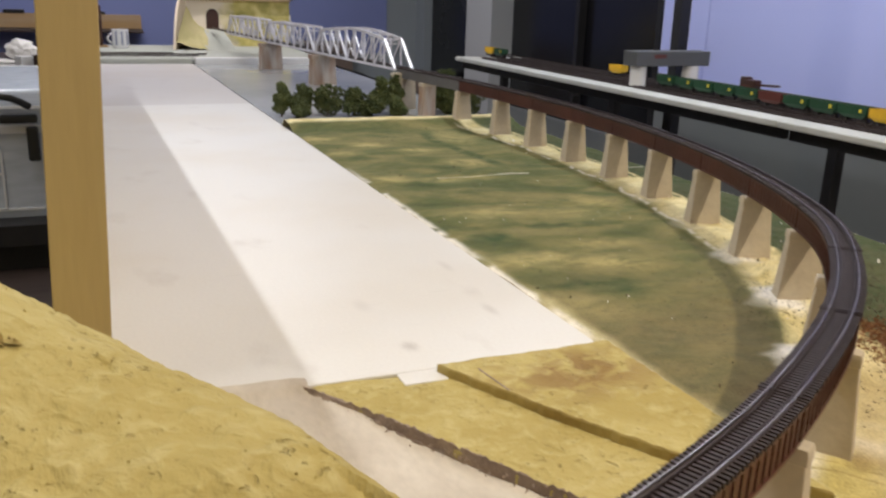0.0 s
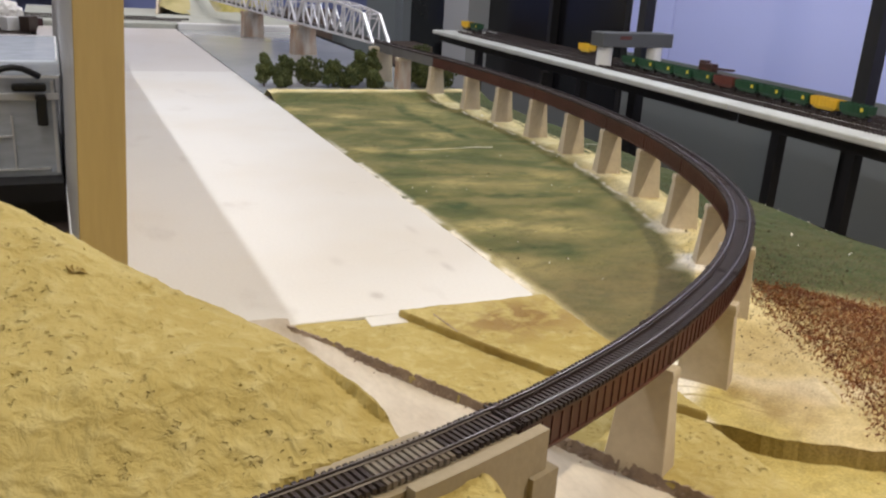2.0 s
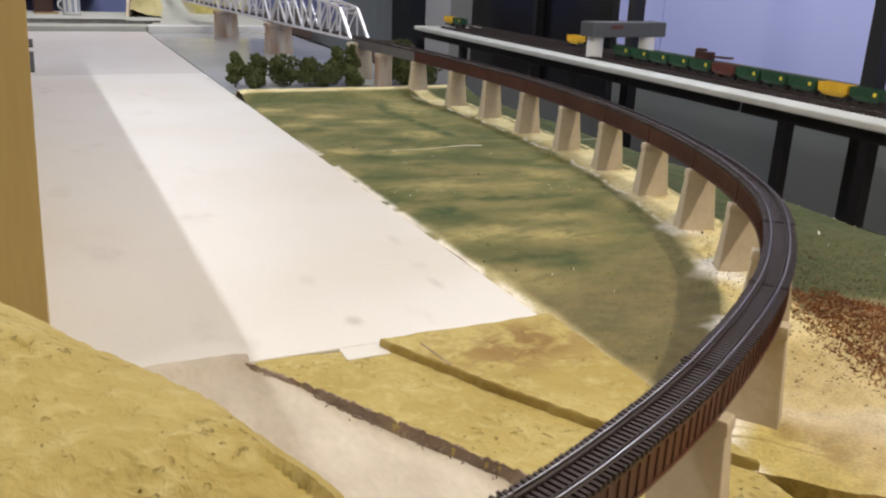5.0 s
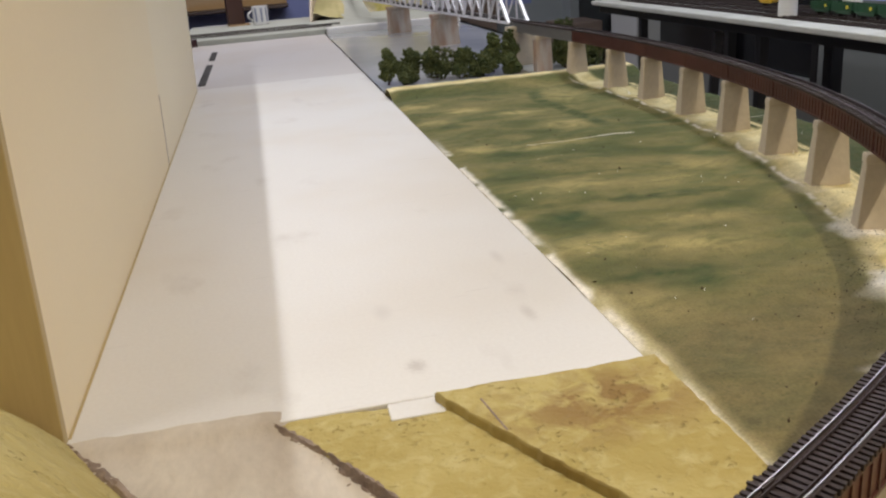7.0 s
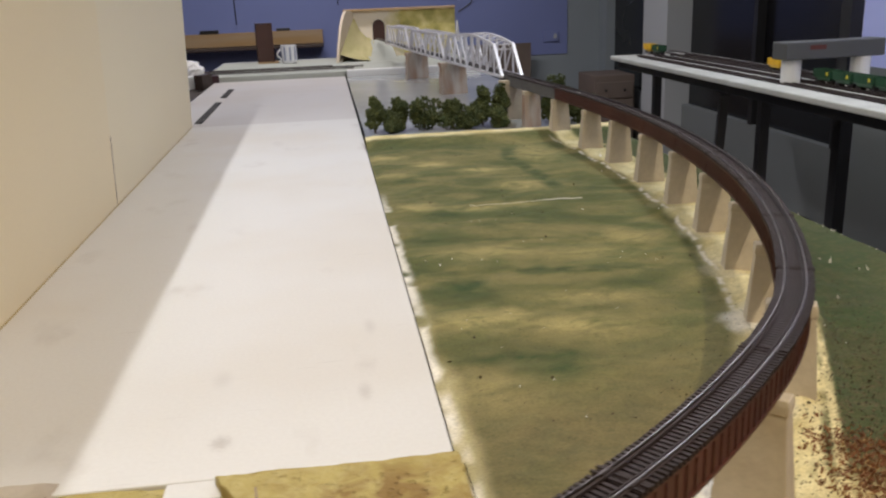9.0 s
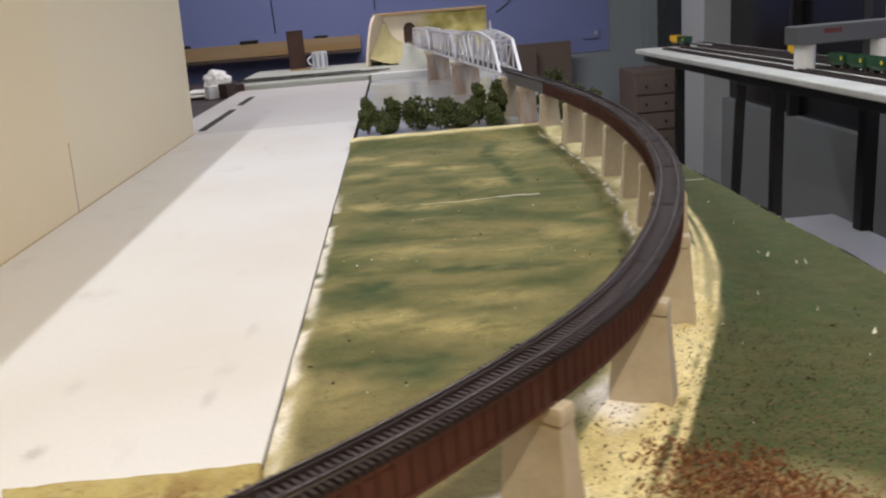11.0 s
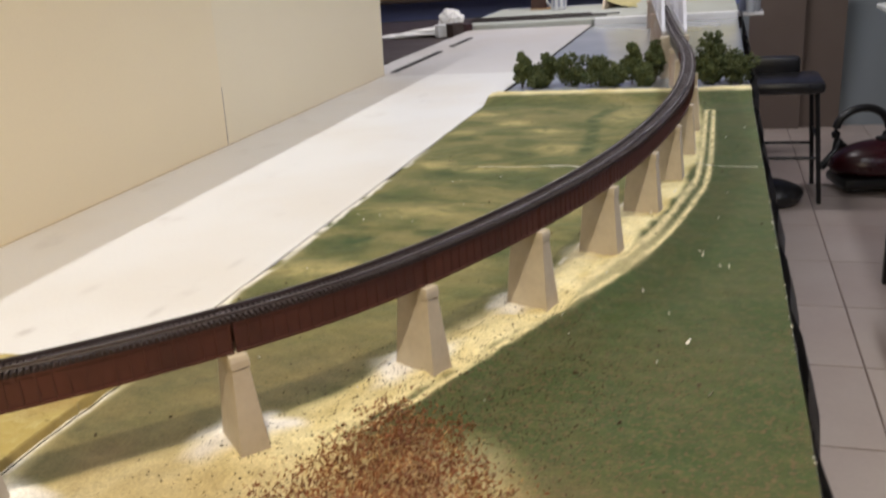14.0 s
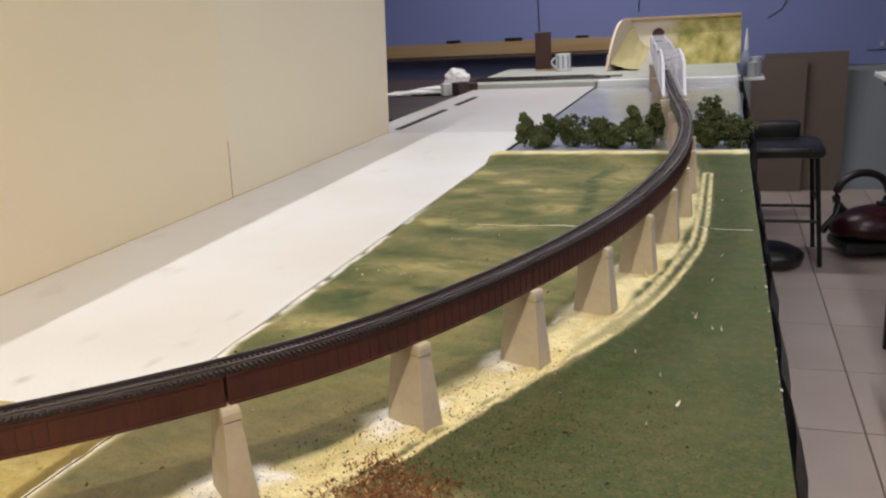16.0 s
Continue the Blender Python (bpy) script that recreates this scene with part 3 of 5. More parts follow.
# dark gap between the boards and the scenery
thing("joint_strip", box((0.6528, 2.56, -0.0165), (0.0012, 3.46, 0.027)), M["slot"], "dark gap along the board's edge", "gap", kind="structure")
thing("river_water", box(((0.66 + TX1) / 2, (2.40 + 4.30) / 2, -0.035), (TX1 - 0.66, 1.9, 0.06)), M["water"], "grey glossy painted river", "water", kind="structure")
thing("white_bank_strip", box(((0.662 + TX1) / 2, 4.315, 0.0), (TX1 - 0.662, 0.05, 0.05), bevel=0.004), M["white"], "white edge strip along the far bank", "trim", kind="structure")
thing("bank_strip", box(((0.03 + 0.655) / 2, 4.32, 0.0), (0.62, 0.05, 0.044), bevel=0.004), M["backgrey"], "grey green edge strip along the far bank", "trim", kind="structure")
thing("far_deck", box(((0.0 + TX1) / 2, 4.81, -0.008), (TX1, 0.95, 0.052)), M["backgrey"], "grey painted deck beyond the river", "deck", kind="structure")

# tall cream partition with a raw timber edge
panel = empty("partition_panel", label="tall cream hardboard partition with raw pine end", category="partition")
PX0, PX1, PY0, PY1, PTOP = 0.1335, 0.1765, 0.865, 2.86, 0.55
part("face_sheet", box((PX1 - 0.002, (PY0 + 1.8456) / 2, PTOP / 2), (0.004, 1.8456 - PY0, PTOP)), M["panel"], panel)
part("face_sheet", box((PX1 - 0.0022, (1.8462 + PY1) / 2, PTOP / 2), (0.004, PY1 - 1.8462, PTOP)), M["panel_far"], panel)
part("back_sheet", box((PX0 + 0.002, (PY0 + PY1) / 2, PTOP / 2), (0.004, PY1 - PY0, PTOP)), M["grey_board"], panel, "pale grey back sheet")
part("end_post", box(((PX0 + PX1) / 2, PY0 - 0.006, PTOP / 2), (PX1 - PX0 + 0.001, 0.0115, PTOP), bevel=0.001), M["panel_edge"], panel, "raw pine end post")
part("end_post", box(((PX0 + PX1) / 2, PY1 - 0.010, PTOP / 2), (PX1 - PX0 - 0.009, 0.022, PTOP), bevel=0.001), M["panel_edge"], panel)
part("top_rail", box(((PX0 + PX1) / 2, (PY0 + PY1) / 2, PTOP - 0.01), (PX1 - PX0 - 0.009, PY1 - PY0 - 0.06, 0.02)), M["panel_edge"], panel)
part("slit", box((PX1 + 0.0002, 1.846, 0.066), (0.001, 0.0013, 0.128)), M["mud"], panel, "narrow brown slit")
part("foot_joint", box((PX1 + 0.0014, (PY0 + PY1) / 2, 0.0012), (0.0024, PY1 - PY0, 0.0008)), M["panel_edge"], panel, "thin brown joint line along the foot")

panel.matrix_world = Matrix.Translation((PX1, PY0, -0.001)) @ Matrix.Rotation(radians(0.4), 4, "Z") @ Matrix.Rotation(radians(2.2), 4, "Y") @ Matrix.Translation((-PX1, -PY0, 0))

# ---------------- track line ----------------
LINE = spline([(-0.45, 0.29), (-0.2, 0.30), (0.0, 0.315), (0.15, 0.338), (0.25, 0.362), (0.34, 0.390), (0.44, 0.430), (0.56, 0.492),
               (0.703, 0.587), (0.820, 0.692), (0.912, 0.802), (0.983, 0.934), (1.037, 1.07), (1.080, 1.212), (1.114, 1.372), (1.139, 1.55),
               (1.153, 1.73), (1.156, 1.95), (1.146, 2.2), (1.122, 2.45), (1.097, 2.67), (1.073, 2.92), (0.903, 4.72), (0.86, 5.18)], 0.002)
RUN = np.arange(len(LINE)) * 0.002
DIRS = np.gradient(LINE, axis=0)
DIRS /= np.linalg.norm(DIRS, axis=1)[:, None]
NORM = np.stack([DIRS[:, 1], -DIRS[:, 0]], 1)      # to the outer side of the bend
RAIL_TOP = 0.124


def station(x, y):
    return float(RUN[np.argmin((LINE[:, 0] - x) ** 2 + (LINE[:, 1] - y) ** 2)])


def on_line(s, off=0.0, z=0.0):
    p = np.array([np.interp(s, RUN, LINE[:, i] + off * NORM[:, i]) for i in range(2)])
    return Vector((p[0], p[1], z))


def heading(s):
    i = min(len(RUN) - 1, max(0, int(round(s / 0.002))))
    return math.degrees(math.atan2(DIRS[i, 1], DIRS[i, 0]))


def sweep(profile, s0, s1, step=0.012):
    """A bar with the cross profile (offset, height) along the track line."""
    bm = bmesh.new()
    at = np.linspace(s0, s1, max(2, int((s1 - s0) / step) + 1))
    rings = [[bm.verts.new(on_line(s, o, z)) for o, z in profile] for s in at]
    k = len(profile)
    for a, b in zip(rings, rings[1:]):
        for i in range(k):
            bm.faces.new((a[i], a[(i + 1) % k], b[(i + 1) % k], b[i]))
    bm.faces.new(rings[0][::-1])
    bm.faces.new(rings[-1])
    return bm


def rect(o0, o1, z0, z1):
    return [(o0, z0), (o1, z0), (o1, z1), (o0, z1)]


S_ABUT = station(0.370, 0.401)
PIERS = [station(*p) for p in ((0.555, 0.489), (0.70, 0.590), (0.846, 0.72), (0.954, 0.870), (1.03, 1.034), (1.084, 1.206), (1.118, 1.382),
                               (1.135, 1.556), (1.146, 1.738), (1.157, 1.920), (1.149, 2.10), (1.134, 2.31), (1.115, 2.52))]
S_TRUSS = station(1.096, 2.68)
GTOP, GBOT = 0.1165, 0.0915

# girder spans between the piers
marks = [S_ABUT] + PIERS + [S_TRUSS]


rib_mesh = {c: finish("rib", box((0, 0, 0), (0.0014, 0.0012, GTOP - GBOT - 0.003)), M[c]) for c in ("girder", "grey_girder")}


def girder_span(s0, s1, paint, label):
    e = empty("girder_span", label=label, category="bridge span", group="viaduct spans")
    a, b = s0 + 0.0012, s1 - 0.0012
    for side in (-1, 1):
        web = part("plate_girder", sweep(rect(side * 0.0105, side * 0.0125, GBOT, GTOP), a, b), M[paint], e)
        for z0, z1 in ((GBOT - 0.0005, GBOT + 0.0018), (GTOP - 0.0018, GTOP + 0.0003)):
            part("flange", sweep(rect(side * 0.0098, side * 0.0138, z0, z1), a, b), M[paint], web)
        n = max(4, int((b - a) / 0.0105))
        for i in range(n + 1):
            s = a + 0.001 + (b - a - 0.002) * i / n
            rib = new("rib", rib_mesh[paint])
            rib.parent = web
            rib.matrix_basis = pose(*on_line(s, side * 0.0129, (GBOT + GTOP) / 2), 0, 0, heading(s))
    part("deck", sweep(rect(-0.0136, 0.0136, GTOP + 0.0003, GTOP + 0.0018), a, b), M["tie"], e, "dark deck")
    return e


for i, (s0, s1) in enumerate(zip(marks, marks[1:])):
    grey = i >= len(marks) - 3
    girder_span(s0, s1, "grey_girder" if grey else "girder", "grey plate girder span near the truss" if grey else "red-brown plate girder span with ribs")


# piers
def frustum(rows):
    bm = bmesh.new()
    rings = [[bm.verts.new((sx * a, sy * b, z)) for sx, sy in ((-1, -1), (1, -1), (1, 1), (-1, 1))] for a, b, z in rows]
    for r0, r1 in zip(rings, rings[1:]):
        for k in range(4):
            bm.faces.new((r0[k], r0[(k + 1) % 4], r1[(k + 1) % 4], r1[k]))
    bm.faces.new(rings[0][::-1])
    bm.faces.new(rings[-1])
    bmesh.ops.bevel(bm, geom=list(bm.edges), offset=0.0005, segments=1, affect="EDGES")
    return bm


def bridge_pier():
    """A tapered pier: broad across the track, splayed along it, with a slim cap."""
    e = empty("bridge_pier", label="tapered cream concrete pier with a stepped cap", category="pier", group="viaduct piers")
    top = GBOT - 0.0008
    part("shaft", frustum([(0.0152, 0.0285, -0.03), (0.0072, 0.0200, top - 0.011)]), M["concrete"], e)
    part("cap", frustum([(0.0080, 0.0210, top - 0.0108), (0.0080, 0.0210, top - 0.004), (0.0072, 0.0200, top)]), M["concrete"], e)
    return e


def stained_pier():
    e = empty("bridge_pier", label="rust-stained square concrete pier near the trees", category="pier", group="viaduct piers")
    top = GBOT - 0.0008
    part("shaft", frustum([(0.0125, 0.024, -0.03), (0.0115, 0.022, top - 0.01)]), M["rusty_concrete"], e)
    part("cap", frustum([(0.013, 0.0235, top - 0.0098), (0.013, 0.0235, top)]), M["concrete"], e)
    return e


model_pier, model_stained = bridge_pier(), stained_pier()
for i, s in enumerate(PIERS):
    p, turn = on_line(s), heading(s)
    m = pose(p.x, p.y, 0, 0, 0, turn)
    if i == 0:
        model_pier.matrix_world = m
    elif i == len(PIERS) - 1:
        model_stained.matrix_world = m
    else:
        copy_thing(model_stained if i >= 12 else model_pier, m)

# rails and ties
S_END = station(0.864, 5.15)
S0 = 0.02
track = empty("railway_track", label="dark model track with bright rail heads", category="track")
for side in (-1, 1):
    c = side * 0.0083
    rail = part("rail", sweep([(c - 0.0011, RAIL_TOP - 0.0026), (c + 0.0011, RAIL_TOP - 0.0026), (c + 0.0003, RAIL_TOP - 0.002), (c + 0.0003, RAIL_TOP - 0.001), (c - 0.0003, RAIL_TOP - 0.001), (c - 0.0003, RAIL_TOP - 0.002)], S0, S_END), M["rail"], track)
    part("rail_head", sweep(rect(c - 0.00042, c + 0.00042, RAIL_TOP - 0.001, RAIL_TOP), S0, S_END), M["rail_head"], rail, "bright worn rail head")
for o in (-0.0055, 0.0055):
    part("guard_rail", sweep(rect(o - 0.0004, o + 0.0004, RAIL_TOP - 0.0026, RAIL_TOP - 0.0008), S_ABUT, S_TRUSS), M["tie"], track)
joiner_mesh = finish("rail_joiner", box((0, 0, 0), (0.010, 0.0026, 0.0022), bevel=0.0003), M["rail"])
plate_mesh = finish("cross_plate", box((0, 0, 0), (0.0016, 0.031, 0.0014)), M["tie"])
for s in [S_ABUT] + PIERS:
    for c in (-0.0083, 0.0083):
        j = new("rail_joiner", joiner_mesh)
        j.parent = track
        j.matrix_basis = pose(*on_line(s, c, RAIL_TOP - 0.0017), 0, 0, heading(s))
    for o in (-0.0026, 0.0026):
        j = new("cross_plate", plate_mesh)
        j.parent = track
        j.matrix_basis = pose(*on_line(s + o, 0, RAIL_TOP - 0.0026), 0, 0, heading(s))
tie_mesh = finish("tie", box((0, 0, 0), (0.0026, 0.0295, 0.0034)), M["tie"])
grey_tie_mesh = finish("tie", box((0, 0, 0), (0.0028, 0.030, 0.0034)), M["grey_tie"])
far_ties = bmesh.new()
s, k = S0, 0
first = station(0.10, 0.33)
while s < S_END:
    p = on_line(s, 0.0006 * wobble(s * 300, 0.5), RAIL_TOP - 0.0047)
    if s > first and k < 298:
        t = new("tie", grey_tie_mesh if S_ABUT - 0.105 < s < S_ABUT - 0.055 else tie_mesh)
        t.parent = track
        t.matrix_basis = pose(*p, 0, 0, heading(s) + 1.5 * wobble(s * 170, 3.5))
        k += 1
    else:
        add_box(far_ties, p, (0.0026, 0.0295, 0.0034), heading(s))
    s += 0.0046
tagged(part("tie_bed", far_ties, M["tie"], track), kind="stuff")

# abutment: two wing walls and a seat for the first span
abut = empty("bridge_abutment", label="concrete abutment with low wing walls, colour darkened for shade", category="abutment")
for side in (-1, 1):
    part("wing_wall", sweep(rect(side * 0.019, side * 0.027, -0.03, 0.119 if side > 0 else 0.1145), S_ABUT - (0.095 if side > 0 else 0.125), S_ABUT + (0.012 if side > 0 else -0.05), 0.02), M["shaded_concrete"], abut)
part("back_wall", sweep(rect(-0.019, 0.019, -0.03, 0.1155), S_ABUT - 0.12, S_ABUT - 0.004, 0.02), M["shaded_concrete"], abut)
part("bearing_seat", sweep(rect(-0.03, 0.031, -0.03, GBOT - 0.001), S_ABUT - 0.004, S_ABUT + 0.02, 0.01), M["shaded_concrete"], abut)


# ---------------- scenery ground ----------------
def track_offset(x, y):
    d = np.hypot(LINE[:, 0] - x, LINE[:, 1] - y)
    i = int(np.argmin(d))
    side = (x - LINE[i, 0]) * NORM[i, 0] + (y - LINE[i, 1]) * NORM[i, 1]
    return math.copysign(d[i], side), RUN[i]


ROAD = spline([(0.80, 0.46), (0.855, 0.59), (0.915, 0.73), (0.98, 0.86), (1.06, 1.03), (1.135, 1.24), (1.178, 1.45), (1.196, 1.63), (1.199, 2.15)], 0.004)
pier_xy = np.array([on_line(s)[:2] for s in PIERS])


def step_line(x):
    """The front edge of the upper foam level."""
    return np.interp(x, [0.466, 0.52, 0.578, 0.65, 0.687, 0.728, 0.776, 0.9, 1.3], [0.82, 0.715, 0.615, 0.525, 0.485, 0.456, 0.428, 0.34, 0.05])


def heap(x, y):
    """How far inside the heap of wood chips a place lies."""
    d1 = ((x - 0.800) * 0.36 - (y - 0.44) * 0.165) / 0.396
    d2 = -((x - 0.985) * 0.20 + (y - 0.785) * 0.165) / 0.259 + 0.016
    d2 = np.minimum(d2, 0.9 * (0.785 - y) - 0.1 * (x - 0.95))
    return np.minimum(d1, d2)


RES = 0.003


def grass_sheet():
    res = RES
    xs, ys = np.arange(0.6536, TX1 + 0.0001, res), np.arange(-0.28, 2.452, res)
    X, Y = np.meshgrid(xs, ys)
    edge = np.array([float(step_line(x)) + 0.005 * wobble(x * 45, 1.0) + 0.0015 * wobble(x * 190, 2.0) for x in xs])
    row = int(np.searchsorted(ys, 0.30))
    top_row = int(np.searchsorted(ys, 0.86))
    below, above = np.linspace(0, 1, row) ** 0.9, np.linspace(0, 1, top_row - row)
    Y[:row] = -0.28 + (edge[None] - 0.0012 + 0.28) * below[:, None]
    Y[row:top_row] = edge[None] + 0.0006 + (ys[top_row] - res - edge[None]) * above[:, None]
    D, S = np.zeros_like(X), np.zeros_like(X)
    for j in range(X.shape[0]):
        dx = X[j][:, None] - LINE[::4, 0][None]
        dy = Y[j][:, None] - LINE[::4, 1][None]
        q = np.hypot(dx, dy)
        i = q.argmin(1)
        rows = np.arange(len(i))
        D[j] = np.copysign(q[rows, i], dx[rows, i] * NORM[::4, 0][i] + dy[rows, i] * NORM[::4, 1][i])
        S[j] = RUN[::4][i]
    R = np.array([np.min(np.hypot(x[:, None] - ROAD[::2, 0], y[:, None] - ROAD[::2, 1]), -1) for x, y in zip(X, Y)])
    PD = np.min(np.hypot(X[..., None] - pier_xy[:, 0], Y[..., None] - pier_xy[:, 1]), -1)
    # one smooth field of wobble for edges
    W = np.array([[wobble(x * 9, y * 9) for x, y in zip(a, b)] for a, b in zip(X, Y)])
    W2 = np.array([[wobble(x * 40, y * 40, 4.0) for x, y in zip(a, b)] for a, b in zip(X, Y)])
    HEAP = heap(X, Y) + 0.025 * W + 0.012 * W2
    Z = 0.004 * W + 0.0012 * W2
    Z += 0.006 * (1 - smoothstep(0.02, 0.065, PD)) * smoothstep(2.3, 2.0, Y)
    Z += 0.011 * smoothstep(0.05, 0.02, np.abs(D - 0.012) + 0.02 * W) * smoothstep(0.03, 0.055, PD) * smoothstep(0.8, 0.95, Y) * smoothstep(1.9, 1.5, Y)
    Z += 0.002 * smoothstep(0.012, 0.0, np.abs(R - 0.016))
    Z += 0.010 * smoothstep(0.0, 0.07, HEAP)
    lower = np.zeros_like(X)
    lower[:row] = 1.0
    Z -= 0.019 * lower
    bank = smoothstep(2.36, 2.44, Y + 0.01 * W)
    Z += 0.018 * smoothstep(2.24, 2.33, Y) - 0.045 * bank
    Z -= 0.002 * smoothstep(0.672, 0.660, X)
    sand = smoothstep(0.040, 0.028, D + 0.010 * W + 0.004 * W2) * smoothstep(-0.045, -0.02, D + 0.02 * W) * smoothstep(1.9, 1.4, Y)
    sand = np.maximum(sand, 0.8 * smoothstep(0.036, 0.02, np.abs(D) + 0.012 * W) * smoothstep(2.5, 2.3, Y))
    sand = np.maximum(sand, smoothstep(0.84, 0.70, Y + 0.10 * W + 0.9 * (X - 0.95)) * smoothstep(-0.03, 0.0, D + 0.02 * W))
    sand = np.maximum(sand, lower)
    sand = np.maximum(sand, smoothstep(2.305, 2.33, Y + 0.008 * W2 + 0.01 * W))
    sand = np.maximum(sand, 0.5 * smoothstep(0.68, 0.66, X + 0.022 * W) * smoothstep(1.3, 0.9, Y))
    # plaster at the pier feet, spread wider to paint in the lamp's hot spots
    plaster = smoothstep(0.060, 0.036, PD + 0.014 * W2) * smoothstep(0.016, -0.010, D) * (0.15 + 0.85 * smoothstep(1.15, 0.95, Y)) * smoothstep(1.9, 1.2, Y)
    plaster = np.maximum(plaster, 0.85 * smoothstep(0.669, 0.659, X + 0.011 * W + 0.004 * W2) * smoothstep(1.85, 1.6, Y) * smoothstep(-0.25, 0.05, W + 0.3 * W2))
    plaster = np.maximum(plaster, 0.4 * smoothstep(0.03, 0.0, np.abs((Y - 0.56) + 0.5 * (X - 0.78)) + 0.05 * W) * smoothstep(0.95, 0.8, X))
    plaster = np.maximum(plaster, 0.8 * smoothstep(0.006, 0.001, np.abs(D + 0.034 + 0.008 * W) + 0.004 * W2) * smoothstep(-0.2, 0.15, W2 + 0.4 * W) * smoothstep(1.0, 1.15, Y) * smoothstep(2.3, 2.2, Y))
    road = smoothstep(0.0052, 0.002, np.abs(R - 0.0080) + 0.0020 * W2) * smoothstep(0.44, 0.5, Y) * (0.55 + 0.45 * smoothstep(-0.35, 0.1, W2 + 0.5 * W))
    road = np.maximum(road, 0.55 * smoothstep(0.016, 0.006, R + 0.01 * W) * smoothstep(0.95, 1.1, Y) * smoothstep(1.4, 1.2, Y))
    tan = smoothstep(1.25, 0.72, Y + 0.2 * W) * smoothstep(-0.02, -0.06, D) * 0.9
    green = smoothstep(0.030, 0.040, D + 0.010 * W + 0.004 * W2) * smoothstep(0.66, 0.84, Y + 0.10 * W + 0.9 * (X - 0.95))
    streak, pale = np.zeros_like(X), np.zeros_like(X)
    WX, WY = X + 0.028 * W + 0.020 * W2, Y + 0.022 * W + 0.013 * W2

    def stroke(field_in, x0, y0, half, thick, amount, lean=-0.12):
        """A soft brushed patch of paint."""
        g = np.exp(-((WX - x0) / (0.85 * half)) ** 2 - ((WY - y0 - lean * (WX - x0)) / (1.3 * thick)) ** 2)
        return np.maximum(field_in, amount * g)

    for q in ((0.70, 1.455, 0.07, 0.016, 0.8), (0.80, 1.435, 0.16, 0.007, 0.7), (0.715, 1.225, 0.045, 0.034, 1.0), (0.70, 1.295, 0.06, 0.014, 0.8), (0.86, 1.272, 0.17, 0.010, 0.9), (0.755, 1.005, 0.11, 0.013, 1.0),
              (0.785, 0.985, 0.045, 0.026, 0.9), (0.742, 1.60, 0.05, 0.026, 0.8), (0.82, 1.515, 0.035, 0.016, 0.8), (0.73, 1.88, 0.07, 0.014, 0.6), (0.73, 1.105, 0.03, 0.010, 0.7), (0.93, 1.20, 0.05, 0.02, 0.5),
              (0.80, 2.26, 0.11, 0.020, 0.6), (0.72, 1.74, 0.06, 0.018, 0.5), (0.90, 1.53, 0.09, 0.03, 0.55), (1.04, 1.70, 0.05, 0.08, 0.5), (0.86, 1.75, 0.05, 0.02, 0.45)):
        streak = stroke(streak, *q)
    for q in ((0.774, 2.042, 0.05, 0.022, 0.9), (0.87, 1.955, 0.05, 0.020, 0.9), (0.925, 1.79, 0.05, 0.030, 0.9), (0.685, 2.15, 0.05, 0.03, 0.8), (0.715, 1.667, 0.05, 0.020, 0.8), (0.80, 1.635, 0.05, 0.018, 0.7),
              (0.875, 1.645, 0.05, 0.018, 0.7), (0.782, 1.375, 0.09, 0.020, 0.7), (0.73, 1.12, 0.07, 0.024, 0.9), (0.83, 1.085, 0.07, 0.024, 0.8), (0.92, 1.34, 0.08, 0.03, 0.5), (0.86, 1.16, 0.08, 0.020, 0.6),
              (0.987, 1.402, 0.05, 0.03, 0.6), (1.02, 2.10, 0.05, 0.10, 0.6), (0.70, 1.95, 0.05, 0.02, 0.6), (0.70, 0.94, 0.05, 0.03, 0.5)):
        pale = stroke(pale, *q)
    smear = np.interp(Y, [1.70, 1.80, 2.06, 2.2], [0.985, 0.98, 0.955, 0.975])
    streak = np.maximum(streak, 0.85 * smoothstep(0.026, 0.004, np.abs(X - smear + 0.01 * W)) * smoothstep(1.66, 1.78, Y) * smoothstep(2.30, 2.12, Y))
    fleck = smoothstep(1.25, 0.75, Y + 0.10 * W) * green
    stain = 0.85 * smoothstep(0.0, 0.06, HEAP)
    brown = np.hypot((X - 0.772) * 0.8 + (Y - 0.535) * 0.3, (Y - 0.535) * 1.3 - (X - 0.772) * 0.2)
    stain = np.maximum(stain, 0.5 * smoothstep(0.06, 0.02, brown + 0.04 * W + 0.03 * W2))
    stain = np.maximum(stain, 0.38 * smoothstep(0.76, 0.66, Y + 0.06 * W + 0.02 * W2) * (1 - lower) * smoothstep(0.69, 0.74, X))
    foam = np.maximum(lower, smoothstep(0.75, 0.69, X + 0.06 * W + 0.02 * W2) * smoothstep(0.64, 0.57, Y + 0.03 * W))
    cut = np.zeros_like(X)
    # step face: cut-foam olive, with its shade put into the colour
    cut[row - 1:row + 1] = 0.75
    for off, width in ((0.030, 0.0022), (0.047, 0.0014)):
        cut = np.maximum(cut, 0.8 * smoothstep(width, width * 0.4, np.abs(Y - 0.9 * (0.66 - X) - 0.545 - off)) * smoothstep(0.76, 0.72, X) * smoothstep(0.55, 0.6, Y + X * 0.1))
    plaster = plaster * (1 - np.maximum(cut, 0.85 * lower))
    h, w = X.shape
    verts = np.stack([X, Y, Z], -1).reshape(-1, 3)
    idx = np.arange(h * w).reshape(h, w)
    faces = np.stack([idx[:-1, :-1], idx[:-1, 1:], idx[1:, 1:], idx[1:, :-1]], -1).reshape(-1, 4)
    me = bpy.data.meshes.new("grass_ground")
    me.from_pydata(verts.tolist(), [], faces.tolist())
